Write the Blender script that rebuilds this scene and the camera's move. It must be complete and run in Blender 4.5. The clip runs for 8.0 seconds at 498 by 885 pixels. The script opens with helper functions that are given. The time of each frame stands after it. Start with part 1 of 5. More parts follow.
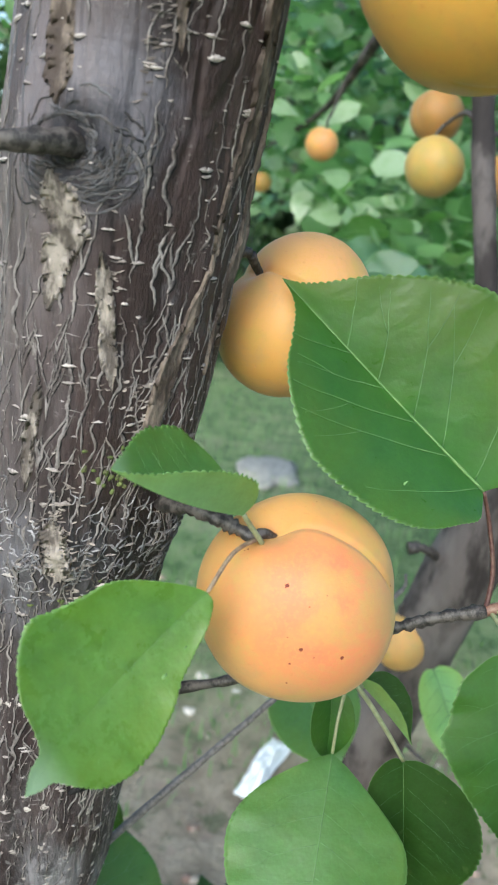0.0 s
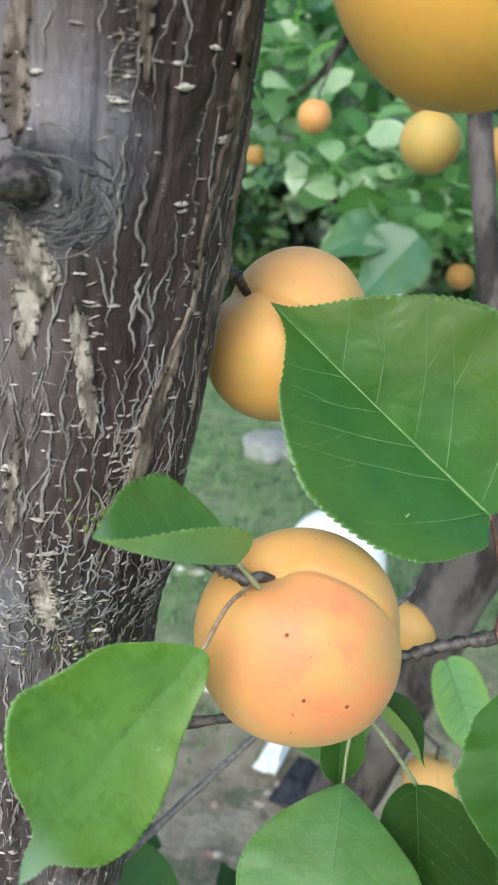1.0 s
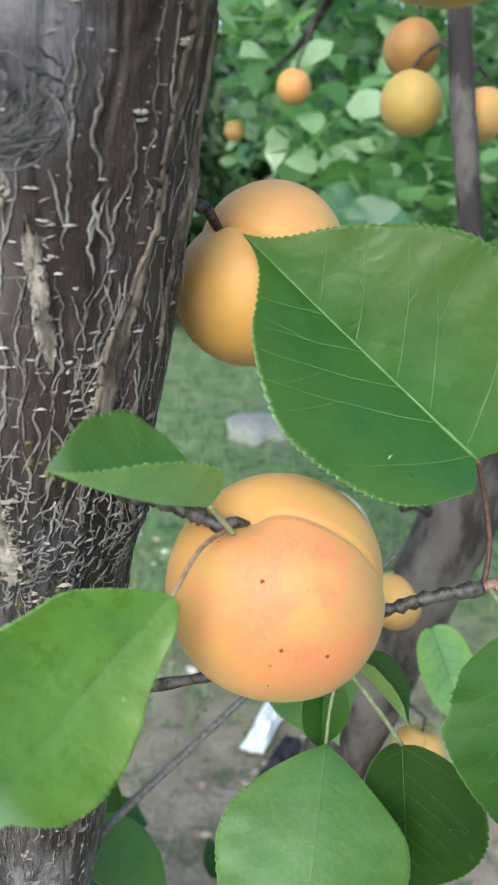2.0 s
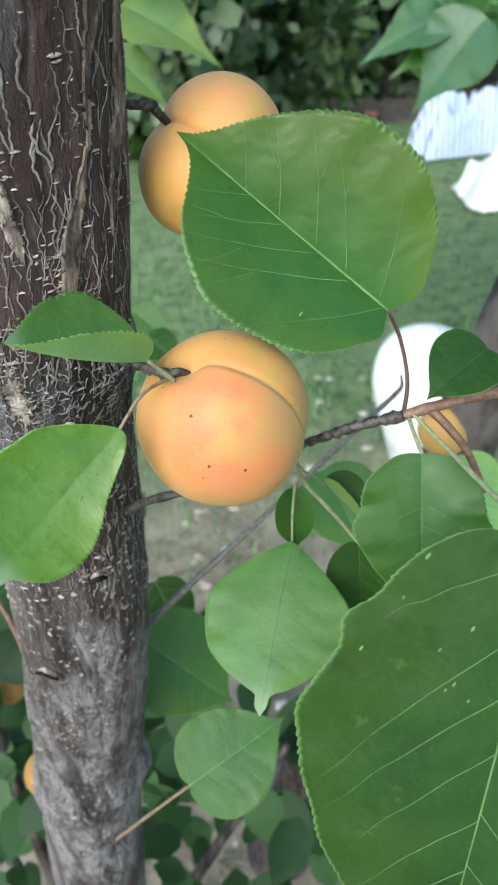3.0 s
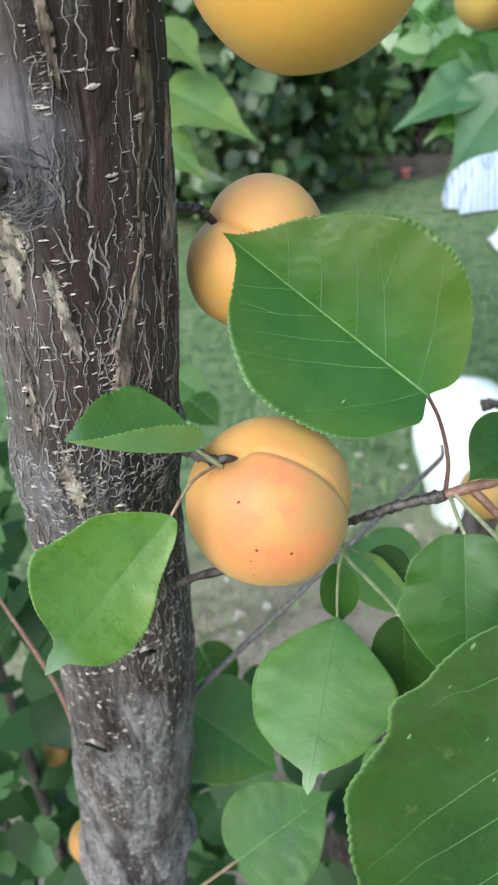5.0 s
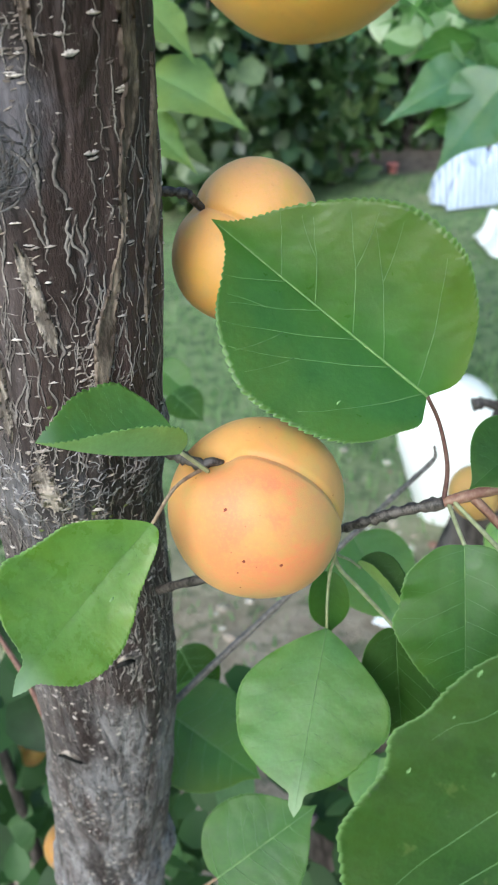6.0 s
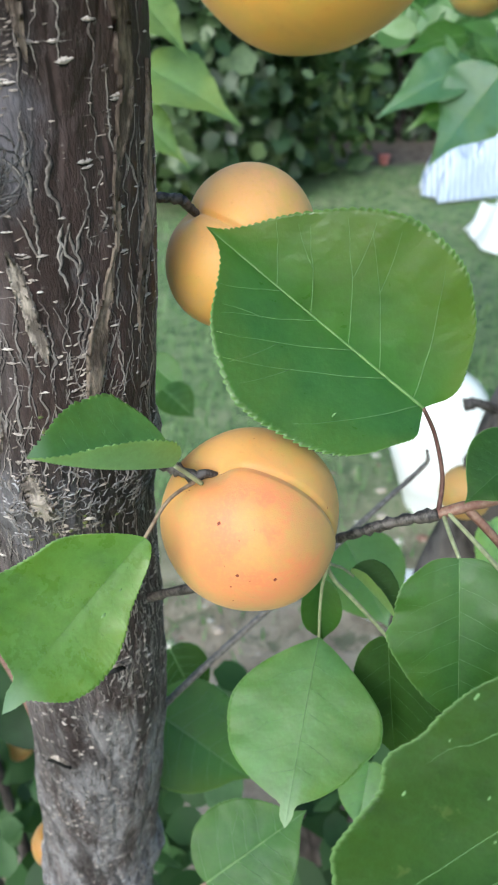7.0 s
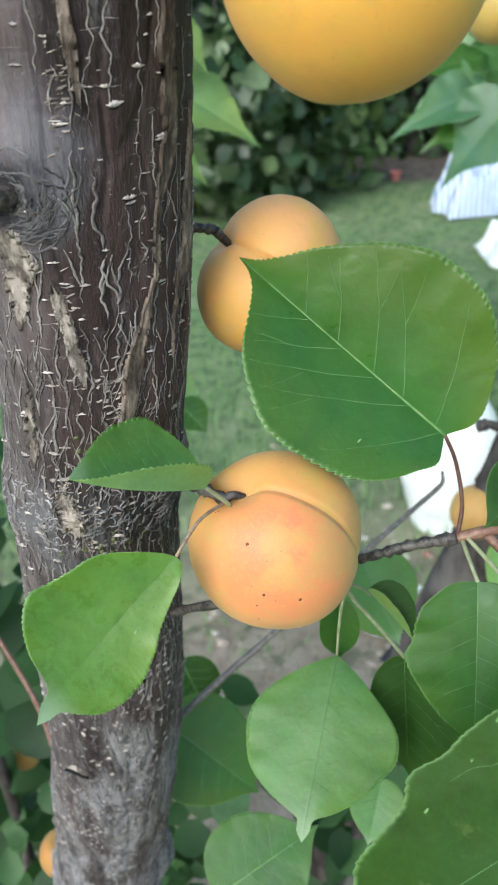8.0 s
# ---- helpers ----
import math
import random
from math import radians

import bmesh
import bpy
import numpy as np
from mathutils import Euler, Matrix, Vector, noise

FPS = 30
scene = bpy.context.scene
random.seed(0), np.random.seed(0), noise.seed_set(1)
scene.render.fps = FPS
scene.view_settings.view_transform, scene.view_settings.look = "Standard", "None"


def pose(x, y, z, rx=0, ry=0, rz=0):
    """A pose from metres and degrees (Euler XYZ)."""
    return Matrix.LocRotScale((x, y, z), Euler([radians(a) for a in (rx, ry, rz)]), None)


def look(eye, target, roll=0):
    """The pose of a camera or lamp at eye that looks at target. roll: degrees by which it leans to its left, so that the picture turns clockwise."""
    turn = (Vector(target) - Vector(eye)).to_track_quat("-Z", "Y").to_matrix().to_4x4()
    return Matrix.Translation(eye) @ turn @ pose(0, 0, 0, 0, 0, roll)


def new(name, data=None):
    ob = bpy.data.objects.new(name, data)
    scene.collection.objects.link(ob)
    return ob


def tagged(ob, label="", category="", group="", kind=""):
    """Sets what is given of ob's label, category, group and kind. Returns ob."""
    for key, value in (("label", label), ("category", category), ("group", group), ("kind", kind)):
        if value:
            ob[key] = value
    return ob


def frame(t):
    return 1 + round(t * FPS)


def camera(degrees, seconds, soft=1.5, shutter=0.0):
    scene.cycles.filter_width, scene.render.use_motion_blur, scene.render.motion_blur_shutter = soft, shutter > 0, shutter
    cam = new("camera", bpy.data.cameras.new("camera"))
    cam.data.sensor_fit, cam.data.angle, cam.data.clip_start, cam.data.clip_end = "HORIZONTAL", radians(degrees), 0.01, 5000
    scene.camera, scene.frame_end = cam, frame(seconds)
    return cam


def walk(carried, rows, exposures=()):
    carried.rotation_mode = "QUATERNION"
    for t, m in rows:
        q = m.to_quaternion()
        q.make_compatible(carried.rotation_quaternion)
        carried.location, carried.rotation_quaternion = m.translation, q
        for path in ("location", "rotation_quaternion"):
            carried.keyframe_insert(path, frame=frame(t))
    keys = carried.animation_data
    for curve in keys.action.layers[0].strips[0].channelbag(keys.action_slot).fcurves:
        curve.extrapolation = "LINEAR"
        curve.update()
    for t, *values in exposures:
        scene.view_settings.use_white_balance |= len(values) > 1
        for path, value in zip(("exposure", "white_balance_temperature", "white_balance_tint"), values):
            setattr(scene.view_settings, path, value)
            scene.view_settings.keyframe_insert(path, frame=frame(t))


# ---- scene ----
cam = camera(35.2, 8.0, soft=2.0)
PATH = [
    (0, (0.013, 0.009, 1.305), (-0.03, 1.921, 0.723), 5.4),
    (0.5, (0.008, 0.023, 1.309), (-0.06, 1.927, 0.7), 4.4),
    (1, (0.015, 0.023, 1.318), (-0.039, 1.912, 0.664), 2.9),
    (1.2, (0.017, 0.022, 1.319), (-0.007, 1.915, 0.673), 2.6),
    (2.3, (0.019, 0.038, 1.299), (0.008, 1.889, 0.543), 2.6),
    (2.5, (0.027, 0.042, 1.298), (-0.094, 1.794, 0.34), 0.3),
    (2.7, (0.042, 0.03, 1.305), (-0.133, 1.72, 0.25), -2.2),
    (2.9, (0.066, 0.0, 1.3245), (-0.226, 1.673, 0.266), -3.9),
    (3, (0.07, -0.009, 1.328), (-0.235, 1.664, 0.276), -4.2),
    (3.5, (0.074, -0.017, 1.338), (-0.333, 1.693, 0.385), -6.2),
    (4, (0.075, -0.019, 1.342), (-0.337, 1.701, 0.407), -6.4),
    (4.2, (0.074, -0.02, 1.339), (-0.336, 1.707, 0.418), -6.5),
    (5.5, (0.067, -0.003, 1.342), (-0.323, 1.719, 0.402), -5.7),
    (6, (0.065, 0.003, 1.336), (-0.298, 1.725, 0.386), -4.9),
    (6.5, (0.066, 0.004, 1.337), (-0.27, 1.718, 0.363), -4.4),
    (7, (0.063, 0.008, 1.34), (-0.272, 1.722, 0.367), -4.1),
    (7.5, (0.064, 0.008, 1.344), (-0.274, 1.724, 0.374), -3.8),
    (8, (0.058, 0.002, 1.347), (-0.293, 1.729, 0.4), -3.2),
]
cam.data.dof.use_dof = True
cam.data.dof.focus_distance = 0.22
cam.data.dof.aperture_fstop = 34.0
walk(cam, [(t, look(eye, target, roll)) for t, eye, target, roll in PATH])

# ---- daylight: an overcast summer day under fruit trees ----
world = bpy.data.worlds.new("sky")
scene.world = world
world.use_nodes = True
wn = world.node_tree.nodes
wn.clear()
sky = wn.new("ShaderNodeTexSky")
sky.sky_type = "NISHITA"
sky.sun_disc = False
sky.sun_elevation, sky.sun_rotation = radians(36), radians(197)
sky.air_density, sky.dust_density, sky.ozone_density = 1.2, 3.0, 0.6
back = wn.new("ShaderNodeBackground")
back.inputs["Strength"].default_value = 0.165
out = wn.new("ShaderNodeOutputWorld")
world.node_tree.links.new(sky.outputs[0], back.inputs[0])
world.node_tree.links.new(back.outputs[0], out.inputs[0])
sun = new("sun", bpy.data.lights.new("sun", "SUN"))
sun.data.energy, sun.data.angle, sun.data.color = 1.6, radians(45), (1.0, 0.99, 0.95)
sun.matrix_world = look((-0.75, -2.4, 1.8), (0, 0, 0))
scene.view_settings.exposure = 0.72
scene.view_settings.use_white_balance = True
scene.view_settings.white_balance_temperature, scene.view_settings.white_balance_tint = 5700, 2


# ---- materials ----
class Mat:
    """A node material under construction."""

    def __init__(self, name, rough=0.5, spec=0.5):
        self.m = bpy.data.materials.new(name)
        self.m.use_nodes = True
        self.t = self.m.node_tree
        self.b = self.t.nodes["Principled BSDF"]
        self.b.inputs["Roughness"].default_value = rough
        self.b.inputs["Specular IOR Level"].default_value = spec
        self.xyz = self.t.nodes.new("ShaderNodeTexCoord").outputs["Object"]

    def put(self, socket, value):
        if isinstance(value, bpy.types.NodeSocket):
            self.t.links.new(value, socket)
        elif isinstance(value, (tuple, list)) and len(value) == 3 and socket.type == "RGBA":
            socket.default_value = (*value, 1)
        else:
            socket.default_value = value

    def scaled(self, sx, sy, sz, source=None):
        n = self.t.nodes.new("ShaderNodeMapping")
        n.inputs["Scale"].default_value = (sx, sy, sz)
        self.put(n.inputs["Vector"], source or self.xyz)
        return n.outputs[0]

    def noise(self, scale, detail=4, rough=0.6, vector=None, warp=0.0):
        n = self.t.nodes.new("ShaderNodeTexNoise")
        n.inputs["Scale"].default_value, n.inputs["Detail"].default_value = scale, detail
        n.inputs["Roughness"].default_value, n.inputs["Distortion"].default_value = rough, warp
        self.put(n.inputs["Vector"], vector or self.xyz)
        return n.outputs["Fac"]

    def cells(self, scale, vector=None, feature="DISTANCE_TO_EDGE"):
        n = self.t.nodes.new("ShaderNodeTexVoronoi")
        n.feature = feature
        n.inputs["Scale"].default_value = scale
        self.put(n.inputs["Vector"], vector or self.xyz)
        return n.outputs["Distance"]

    def step(self, fac, low, high, a=0.0, b=1.0):
        n = self.t.nodes.new("ShaderNodeMapRange")
        n.interpolation_type = "SMOOTHSTEP"
        for key, value in (("From Min", low), ("From Max", high), ("To Min", a), ("To Max", b)):
            n.inputs[key].default_value = value
        self.put(n.inputs["Value"], fac)
        return n.outputs[0]

    def mix(self, fac, a, b, kind="MIX"):
        n = self.t.nodes.new("ShaderNodeMix")
        n.data_type, n.blend_type = "RGBA", kind
        self.put(n.inputs[0], fac)
        self.put(n.inputs[6], a)
        self.put(n.inputs[7], b)
        return n.outputs[2]

    def maths(self, op, a, b=0.0):
        n = self.t.nodes.new("ShaderNodeMath")
        n.operation = op
        self.put(n.inputs[0], a)
        self.put(n.inputs[1], b)
        return n.outputs[0]

    def dot(self, direction, source=None):
        n = self.t.nodes.new("ShaderNodeVectorMath")
        n.operation = "DOT_PRODUCT"
        self.put(n.inputs[0], source or self.xyz)
        n.inputs[1].default_value = direction
        return n.outputs["Value"]

    def chance(self):
        return self.t.nodes.new("ShaderNodeObjectInfo").outputs["Random"]

    def island(self):
        return self.t.nodes.new("ShaderNodeNewGeometry").outputs["Random Per Island"]

    def colour(self, value):
        self.put(self.b.inputs["Base Color"], value)

    def rough(self, value):
        self.put(self.b.inputs["Roughness"], value)

    def bump(self, height, strength, distance):
        n = self.t.nodes.new("ShaderNodeBump")
        n.inputs["Strength"].default_value, n.inputs["Distance"].default_value = strength, distance
        self.put(n.inputs["Height"], height)
        self.put(self.b.inputs["Normal"], n.outputs[0])

    def glow_through(self, colour, share):
        """Light that passes through a thin leaf."""
        n = self.t.nodes.new("ShaderNodeBsdfTranslucent")
        self.put(n.inputs["Color"], colour)
        mixer = self.t.nodes.new("ShaderNodeMixShader")
        mixer.inputs[0].default_value = share
        self.t.links.new(self.b.outputs[0], mixer.inputs[1])
        self.t.links.new(n.outputs[0], mixer.inputs[2])
        self.t.links.new(mixer.outputs[0], self.t.nodes["Material Output"].inputs["Surface"])


def leaf_material(name, dark, light, through_colour, rough, share=0.25, grain=1.0, spec=0.5, olive=1.25, amount=0.65, lit_half=0.0, pale_tip=0.0):
    m = Mat(name, rough, spec)
    n1, n2 = m.noise(55, 4, 0.6), m.noise(520, 4, 0.7)
    web, net = m.cells(900), m.cells(330)
    rim = m.t.nodes.new("ShaderNodeAttribute")
    rim.attribute_name = "rim"
    c = m.mix(m.step(n1, 0.36, 0.64), dark, light)
    edge = m.maths("ADD", rim.outputs["Fac"], m.maths("MULTIPLY", m.maths("SUBTRACT", m.noise(28, 4, 0.6, None, 0.4), 0.5), 2.4))
    c = m.mix(m.step(edge, 0.35, 1.1, 0, amount), c, (olive * light[0], 1.0 * light[1], 0.4 * light[2]))
    c = m.mix(m.step(edge, -0.1, 0.4, 0.4, 0), c, (0.9 * light[0], 0.95 * light[1], 1.5 * light[2]))
    c = m.mix(m.step(m.noise(19, 3, 0.55, None, 0.4), 0.42, 0.62, 0, 0.4), c, (1.5 * light[0], 1.08 * light[1], 0.5 * light[2]))
    c = m.mix(m.step(n2, 0.42, 0.72, 0.0, 0.5), c, tuple(min(1, 1.5 * v) for v in light))
    c = m.mix(m.step(web, 0.0, 0.12, 0.18, 0.0), c, tuple(1.5 * v for v in light))
    c = m.mix(m.step(net, 0.0, 0.06, 0.22, 0.0), c, tuple(1.6 * v for v in light))
    c = m.mix(m.step(net, 0.25, 0.6, 0.0, 0.15), c, tuple(0.6 * v for v in dark))
    c = m.mix(m.step(m.noise(60, 4, 0.7), 0.54, 0.68, 0, 0.4), c, tuple(0.55 * v for v in dark))
    c = m.mix(m.step(m.noise(150, 3, 0.6), 0.67, 0.72, 0, 0.2), c, (0.17, 0.21, 0.06))
    # Light coming through one half blade, painted as a yellower green.
    if lit_half:
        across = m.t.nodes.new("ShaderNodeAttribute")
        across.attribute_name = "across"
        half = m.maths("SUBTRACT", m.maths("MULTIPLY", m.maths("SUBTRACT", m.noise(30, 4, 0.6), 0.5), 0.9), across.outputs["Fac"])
        c = m.mix(m.step(half, 0.1, 0.85, 0, lit_half), c, (2.1 * light[0], 1.08 * light[1], 0.4 * light[2]))
    if pale_tip:
        along = m.t.nodes.new("ShaderNodeAttribute")
        along.attribute_name = "along"
        c = m.mix(m.step(m.maths("ADD", along.outputs["Fac"], m.maths("MULTIPLY", m.maths("SUBTRACT", m.noise(60, 3), 0.5), 0.1)), 0.80, 0.97, 0, pale_tip), c, (0.36, 0.46, 0.30))
    c = m.mix(m.step(rim.outputs["Fac"], 0.972, 1.0, 0, 0.6), c, (0.20, 0.34, 0.12))
    m.colour(c)
    m.rough(m.step(m.noise(130, 4, 0.7), 0.3, 0.7, rough - 0.1, rough + 0.16))
    m.bump(m.maths("ADD", m.maths("ADD", m.maths("MULTIPLY", m.noise(32, 3, 0.5), 1.6), m.maths("MULTIPLY", m.noise(110, 4, 0.6), 0.4)), m.maths("ADD", m.maths("MULTIPLY", n2, 0.12), m.maths("MULTIPLY", m.step(net, 0.0, 0.3), 0.018))), 0.45 * grain, 0.0026)
    m.glow_through(through_colour, share)
    return m.m


LEAF_TOP = leaf_material("leaf_top", (0.021, 0.073, 0.012), (0.038, 0.107, 0.018), (0.32, 0.62, 0.09), 0.37, 0.26, olive=1.6, amount=0.6, lit_half=0.5)
LEAF_UNDER = leaf_material("leaf_underside", (0.17, 0.31, 0.115), (0.24, 0.40, 0.16), (0.5, 0.85, 0.2), 0.6, 0.42)
LEAF_FRESH = leaf_material("leaf_fresh", (0.044, 0.110, 0.027), (0.071, 0.156, 0.041), (0.38, 0.72, 0.14), 0.42, 0.30, pale_tip=0.5)
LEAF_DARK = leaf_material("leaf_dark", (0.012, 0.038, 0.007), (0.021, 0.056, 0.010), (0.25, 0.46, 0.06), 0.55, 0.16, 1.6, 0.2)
LEAF_GLOSSY = leaf_material("leaf_glossy", (0.052, 0.122, 0.021), (0.086, 0.174, 0.033), (0.38, 0.74, 0.14), 0.30, 0.30, pale_tip=0.85)
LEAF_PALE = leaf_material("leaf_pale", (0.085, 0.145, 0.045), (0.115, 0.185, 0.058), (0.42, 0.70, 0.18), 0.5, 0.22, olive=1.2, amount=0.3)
# Bluer green for leaves further off, haze mixed into the colour.
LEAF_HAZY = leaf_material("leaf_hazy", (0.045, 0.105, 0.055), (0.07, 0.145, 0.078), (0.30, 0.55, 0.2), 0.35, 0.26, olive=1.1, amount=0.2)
LEAF_MID = leaf_material("leaf_mid", (0.021, 0.067, 0.012), (0.036, 0.097, 0.018), (0.27, 0.54, 0.08), 0.48, 0.24, 1.0, 0.4)


def crowd_material(name, tints, rough, share=0.3, spec=0.5):
    m = Mat(name, rough, spec)
    r = m.island()
    c = m.mix(m.step(r, 0.0, 0.5), tints[0], tints[1])
    c = m.mix(m.step(r, 0.5, 1.0), c, tints[2])
    c = m.mix(m.step(m.noise(60, 3), 0.4, 0.7, 0, 0.5), c, tints[1])
    m.colour(c)
    m.bump(m.noise(150, 3), 0.3, 0.001)
    m.glow_through((0.22, 0.45, 0.10), share)
    return m.m


# The whitish tint paints sky glints on some leaves, the darkest the shaded gaps.
CROWN = crowd_material("orchard_leaves_glinting", ((0.045, 0.12, 0.04), (0.21, 0.38, 0.16), (0.60, 0.72, 0.50)), 0.28, 0.5, 0.9)
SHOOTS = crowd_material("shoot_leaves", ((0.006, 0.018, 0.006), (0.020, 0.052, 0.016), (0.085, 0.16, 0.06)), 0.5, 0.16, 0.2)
# Darker than real foliage: the shade under trees is put into these tints.
SHADED_HEDGE = crowd_material("hedge_leaves_shaded", ((0.006, 0.013, 0.005), (0.025, 0.052, 0.016), (0.13, 0.18, 0.085)), 0.45, 0.12)
BUSH = crowd_material("bush_leaves", ((0.02, 0.045, 0.012), (0.075, 0.125, 0.03), (0.20, 0.26, 0.11)), 0.45, 0.2)
GRASS = crowd_material("grass_blades", ((0.09, 0.17, 0.06), (0.16, 0.27, 0.105), (0.28, 0.36, 0.18)), 0.6)


def vein_material(name, a, b):
    m = Mat(name, 0.5, 0.4)
    m.colour(m.mix(m.step(m.noise(260, 3), 0.35, 0.65), a, b))
    m.glow_through((0.2, 0.35, 0.08), 0.2)
    return m.m


def stalk_material(name, a, b):
    m = Mat(name, 0.5, 0.4)
    m.colour(m.mix(m.step(m.noise(420, 4, 0.7), 0.38, 0.62), a, b))
    m.bump(m.noise(900, 3), 0.4, 0.0004)
    return m.m


VEIN = vein_material("leaf_vein", (0.125, 0.255, 0.085), (0.185, 0.33, 0.115))
MIDRIB = vein_material("leaf_midrib", (0.14, 0.27, 0.085), (0.21, 0.34, 0.12))
STALK_RED = stalk_material("petiole_red", (0.075, 0.03, 0.028), (0.12, 0.065, 0.05))
STALK_PALE = stalk_material("petiole_pale", (0.22, 0.235, 0.125), (0.30, 0.325, 0.19))
TWIG = stalk_material("twig_bark", (0.018, 0.015, 0.014), (0.10, 0.086, 0.078))
STALK_BROWN = stalk_material("petiole_brown", (0.17, 0.11, 0.075), (0.27, 0.20, 0.13))
TWIG_GREY = stalk_material("twig_grey", (0.10, 0.09, 0.085), (0.19, 0.17, 0.16))
TWIG_RED = stalk_material("twig_young", (0.15, 0.068, 0.05), (0.23, 0.14, 0.10))


def bark_material():
    m = Mat("apricot_bark", 0.5, 0.3)
    tall = m.scaled(1, 1, 0.22)
    wide = m.scaled(1, 1, 3.5)
    patch = m.noise(26, 5, 0.6, tall, 0.6)
    fine = m.noise(260, 5, 0.7, tall)
    rings = m.noise(170, 4, 0.65, wide)
    c = m.mix(m.step(patch, 0.36, 0.62), (0.0130, 0.0083, 0.0087), (0.047, 0.0295, 0.0298))
    c = m.mix(m.step(fine, 0.50, 0.70, 0, 0.4), c, (0.075, 0.06, 0.058))
    c = m.mix(m.step(rings, 0.60, 0.70, 0, 0.25), c, (0.10, 0.087, 0.08))
    c = m.mix(m.step(m.noise(15, 5, 0.7, tall, 1.2), 0.60, 0.68, 0, 0.5), c, (0.12, 0.095, 0.075))
    c = m.mix(m.step(m.noise(22, 6, 0.75, m.scaled(1.3, 0.8, 0.9)), 0.57, 0.68, 0, 0.5), c, (0.12, 0.117, 0.13))
    c = m.mix(m.step(m.noise(420, 4, 0.7), 0.60, 0.70, 0, 0.5), c, (0.20, 0.18, 0.17))
    ring = m.maths("ABSOLUTE", m.maths("ADD", m.maths("SUBTRACT", m.dot((0.12, 0, 1)), 1.232), m.maths("MULTIPLY", m.maths("SUBTRACT", m.noise(40, 5, 0.7), 0.5), 0.03)))
    c = m.mix(m.step(ring, 0.009, 0.025, 0.85, 0.0), c, (0.016, 0.0155, 0.0165))
    far = m.t.nodes.new("ShaderNodeVectorMath")
    far.operation = "DISTANCE"
    m.put(far.inputs[0], m.xyz)
    far.inputs[1].default_value = (0.1725, -0.18, 1.318)
    reach = m.maths("ADD", far.outputs["Value"], m.maths("MULTIPLY", m.noise(30, 5, 0.7), 0.05))
    c = m.mix(m.step(reach, 0.032, 0.048, 0.5, 0.0), c, (0.175, 0.17, 0.205))
    # Light on the trunk's left side, painted as paler lavender bark.
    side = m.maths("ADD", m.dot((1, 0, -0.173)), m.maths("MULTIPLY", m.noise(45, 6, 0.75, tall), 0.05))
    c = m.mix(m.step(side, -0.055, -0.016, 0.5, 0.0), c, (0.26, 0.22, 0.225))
    height = m.maths("ADD", m.dot((0, 0, 1)), m.maths("MULTIPLY", m.noise(24, 5, 0.7), 0.1))
    grey = m.maths("MULTIPLY", m.step(height, 1.08, 1.19, 0.75, 0.0), m.step(m.noise(30, 5, 0.7, m.scaled(1, 1, 0.5)), 0.40, 0.58))
    c = m.mix(grey, c, (0.27, 0.258, 0.278))
    near = m.t.nodes.new("ShaderNodeVectorMath")
    near.operation = "DISTANCE"
    m.put(near.inputs[0], m.xyz)
    near.inputs[1].default_value = (0.1534, -0.1674, 1.203)
    bloom = m.maths("ADD", near.outputs["Value"], m.maths("MULTIPLY", m.noise(60, 5, 0.75), 0.05))
    c = m.mix(m.step(bloom, 0.03, 0.055, 0.45, 0.0), c, (0.20, 0.19, 0.215))
    mottle = m.maths("MULTIPLY", m.step(height, 1.10, 1.21, 1.0, 0.0), m.step(m.noise(120, 5, 0.7, tall), 0.50, 0.66))
    c = m.mix(m.maths("MULTIPLY", mottle, 0.6), c, (0.27, 0.258, 0.275))
    pits = m.maths("MULTIPLY", m.step(height, 1.10, 1.21, 1.0, 0.0), m.step(m.noise(48, 5, 0.7, tall), 0.52, 0.66))
    c = m.mix(m.maths("MULTIPLY", pits, 0.85), c, (0.018, 0.015, 0.016))
    heart = m.t.nodes.new("ShaderNodeVectorMath")
    heart.operation = "DISTANCE"
    m.put(heart.inputs[0], m.xyz)
    heart.inputs[1].default_value = (0.1685, -0.1794, 1.3122)
    core = m.maths("ADD", heart.outputs["Value"], m.maths("MULTIPLY", m.noise(90, 5, 0.75), 0.024))
    c = m.mix(m.step(core, 0.018, 0.028, 0.88, 0.0), c, (0.02, 0.02, 0.027))
    low = m.step(height, 1.10, 1.21, 1.0, 0.0)
    c = m.mix(m.maths("MULTIPLY", low, m.step(m.noise(210, 5, 0.75, m.scaled(1, 1, 0.6)), 0.50, 0.60, 0, 0.7)), c, (0.026, 0.023, 0.025))
    c = m.mix(m.maths("MULTIPLY", low, m.step(m.noise(330, 3, 0.6, m.scaled(1, 1, 0.8)), 0.60, 0.68, 0, 0.7)), c, (0.36, 0.345, 0.35))
    streak = m.noise(75, 4, 0.6, m.scaled(1, 1, 0.07), 0.3)
    c = m.mix(m.step(streak, 0.50, 0.62, 0, 0.6), c, (0.0225, 0.0135, 0.0140))
    c = m.mix(m.step(streak, 0.46, 0.36, 0, 0.24), c, (0.108, 0.076, 0.072))
    m.colour(c)
    m.rough(m.step(fine, 0.3, 0.7, 0.36, 0.66))
    crack = m.step(m.cells(95, m.scaled(1, 1, 0.2)), 0.0, 0.12)
    m.bump(m.maths("ADD", m.maths("ADD", fine, m.maths("MULTIPLY", rings, 0.15)), m.maths("ADD", m.maths("MULTIPLY", crack, 0.4), m.maths("MULTIPLY", streak, 1.2))), 0.8, 0.0018)
    return m.m


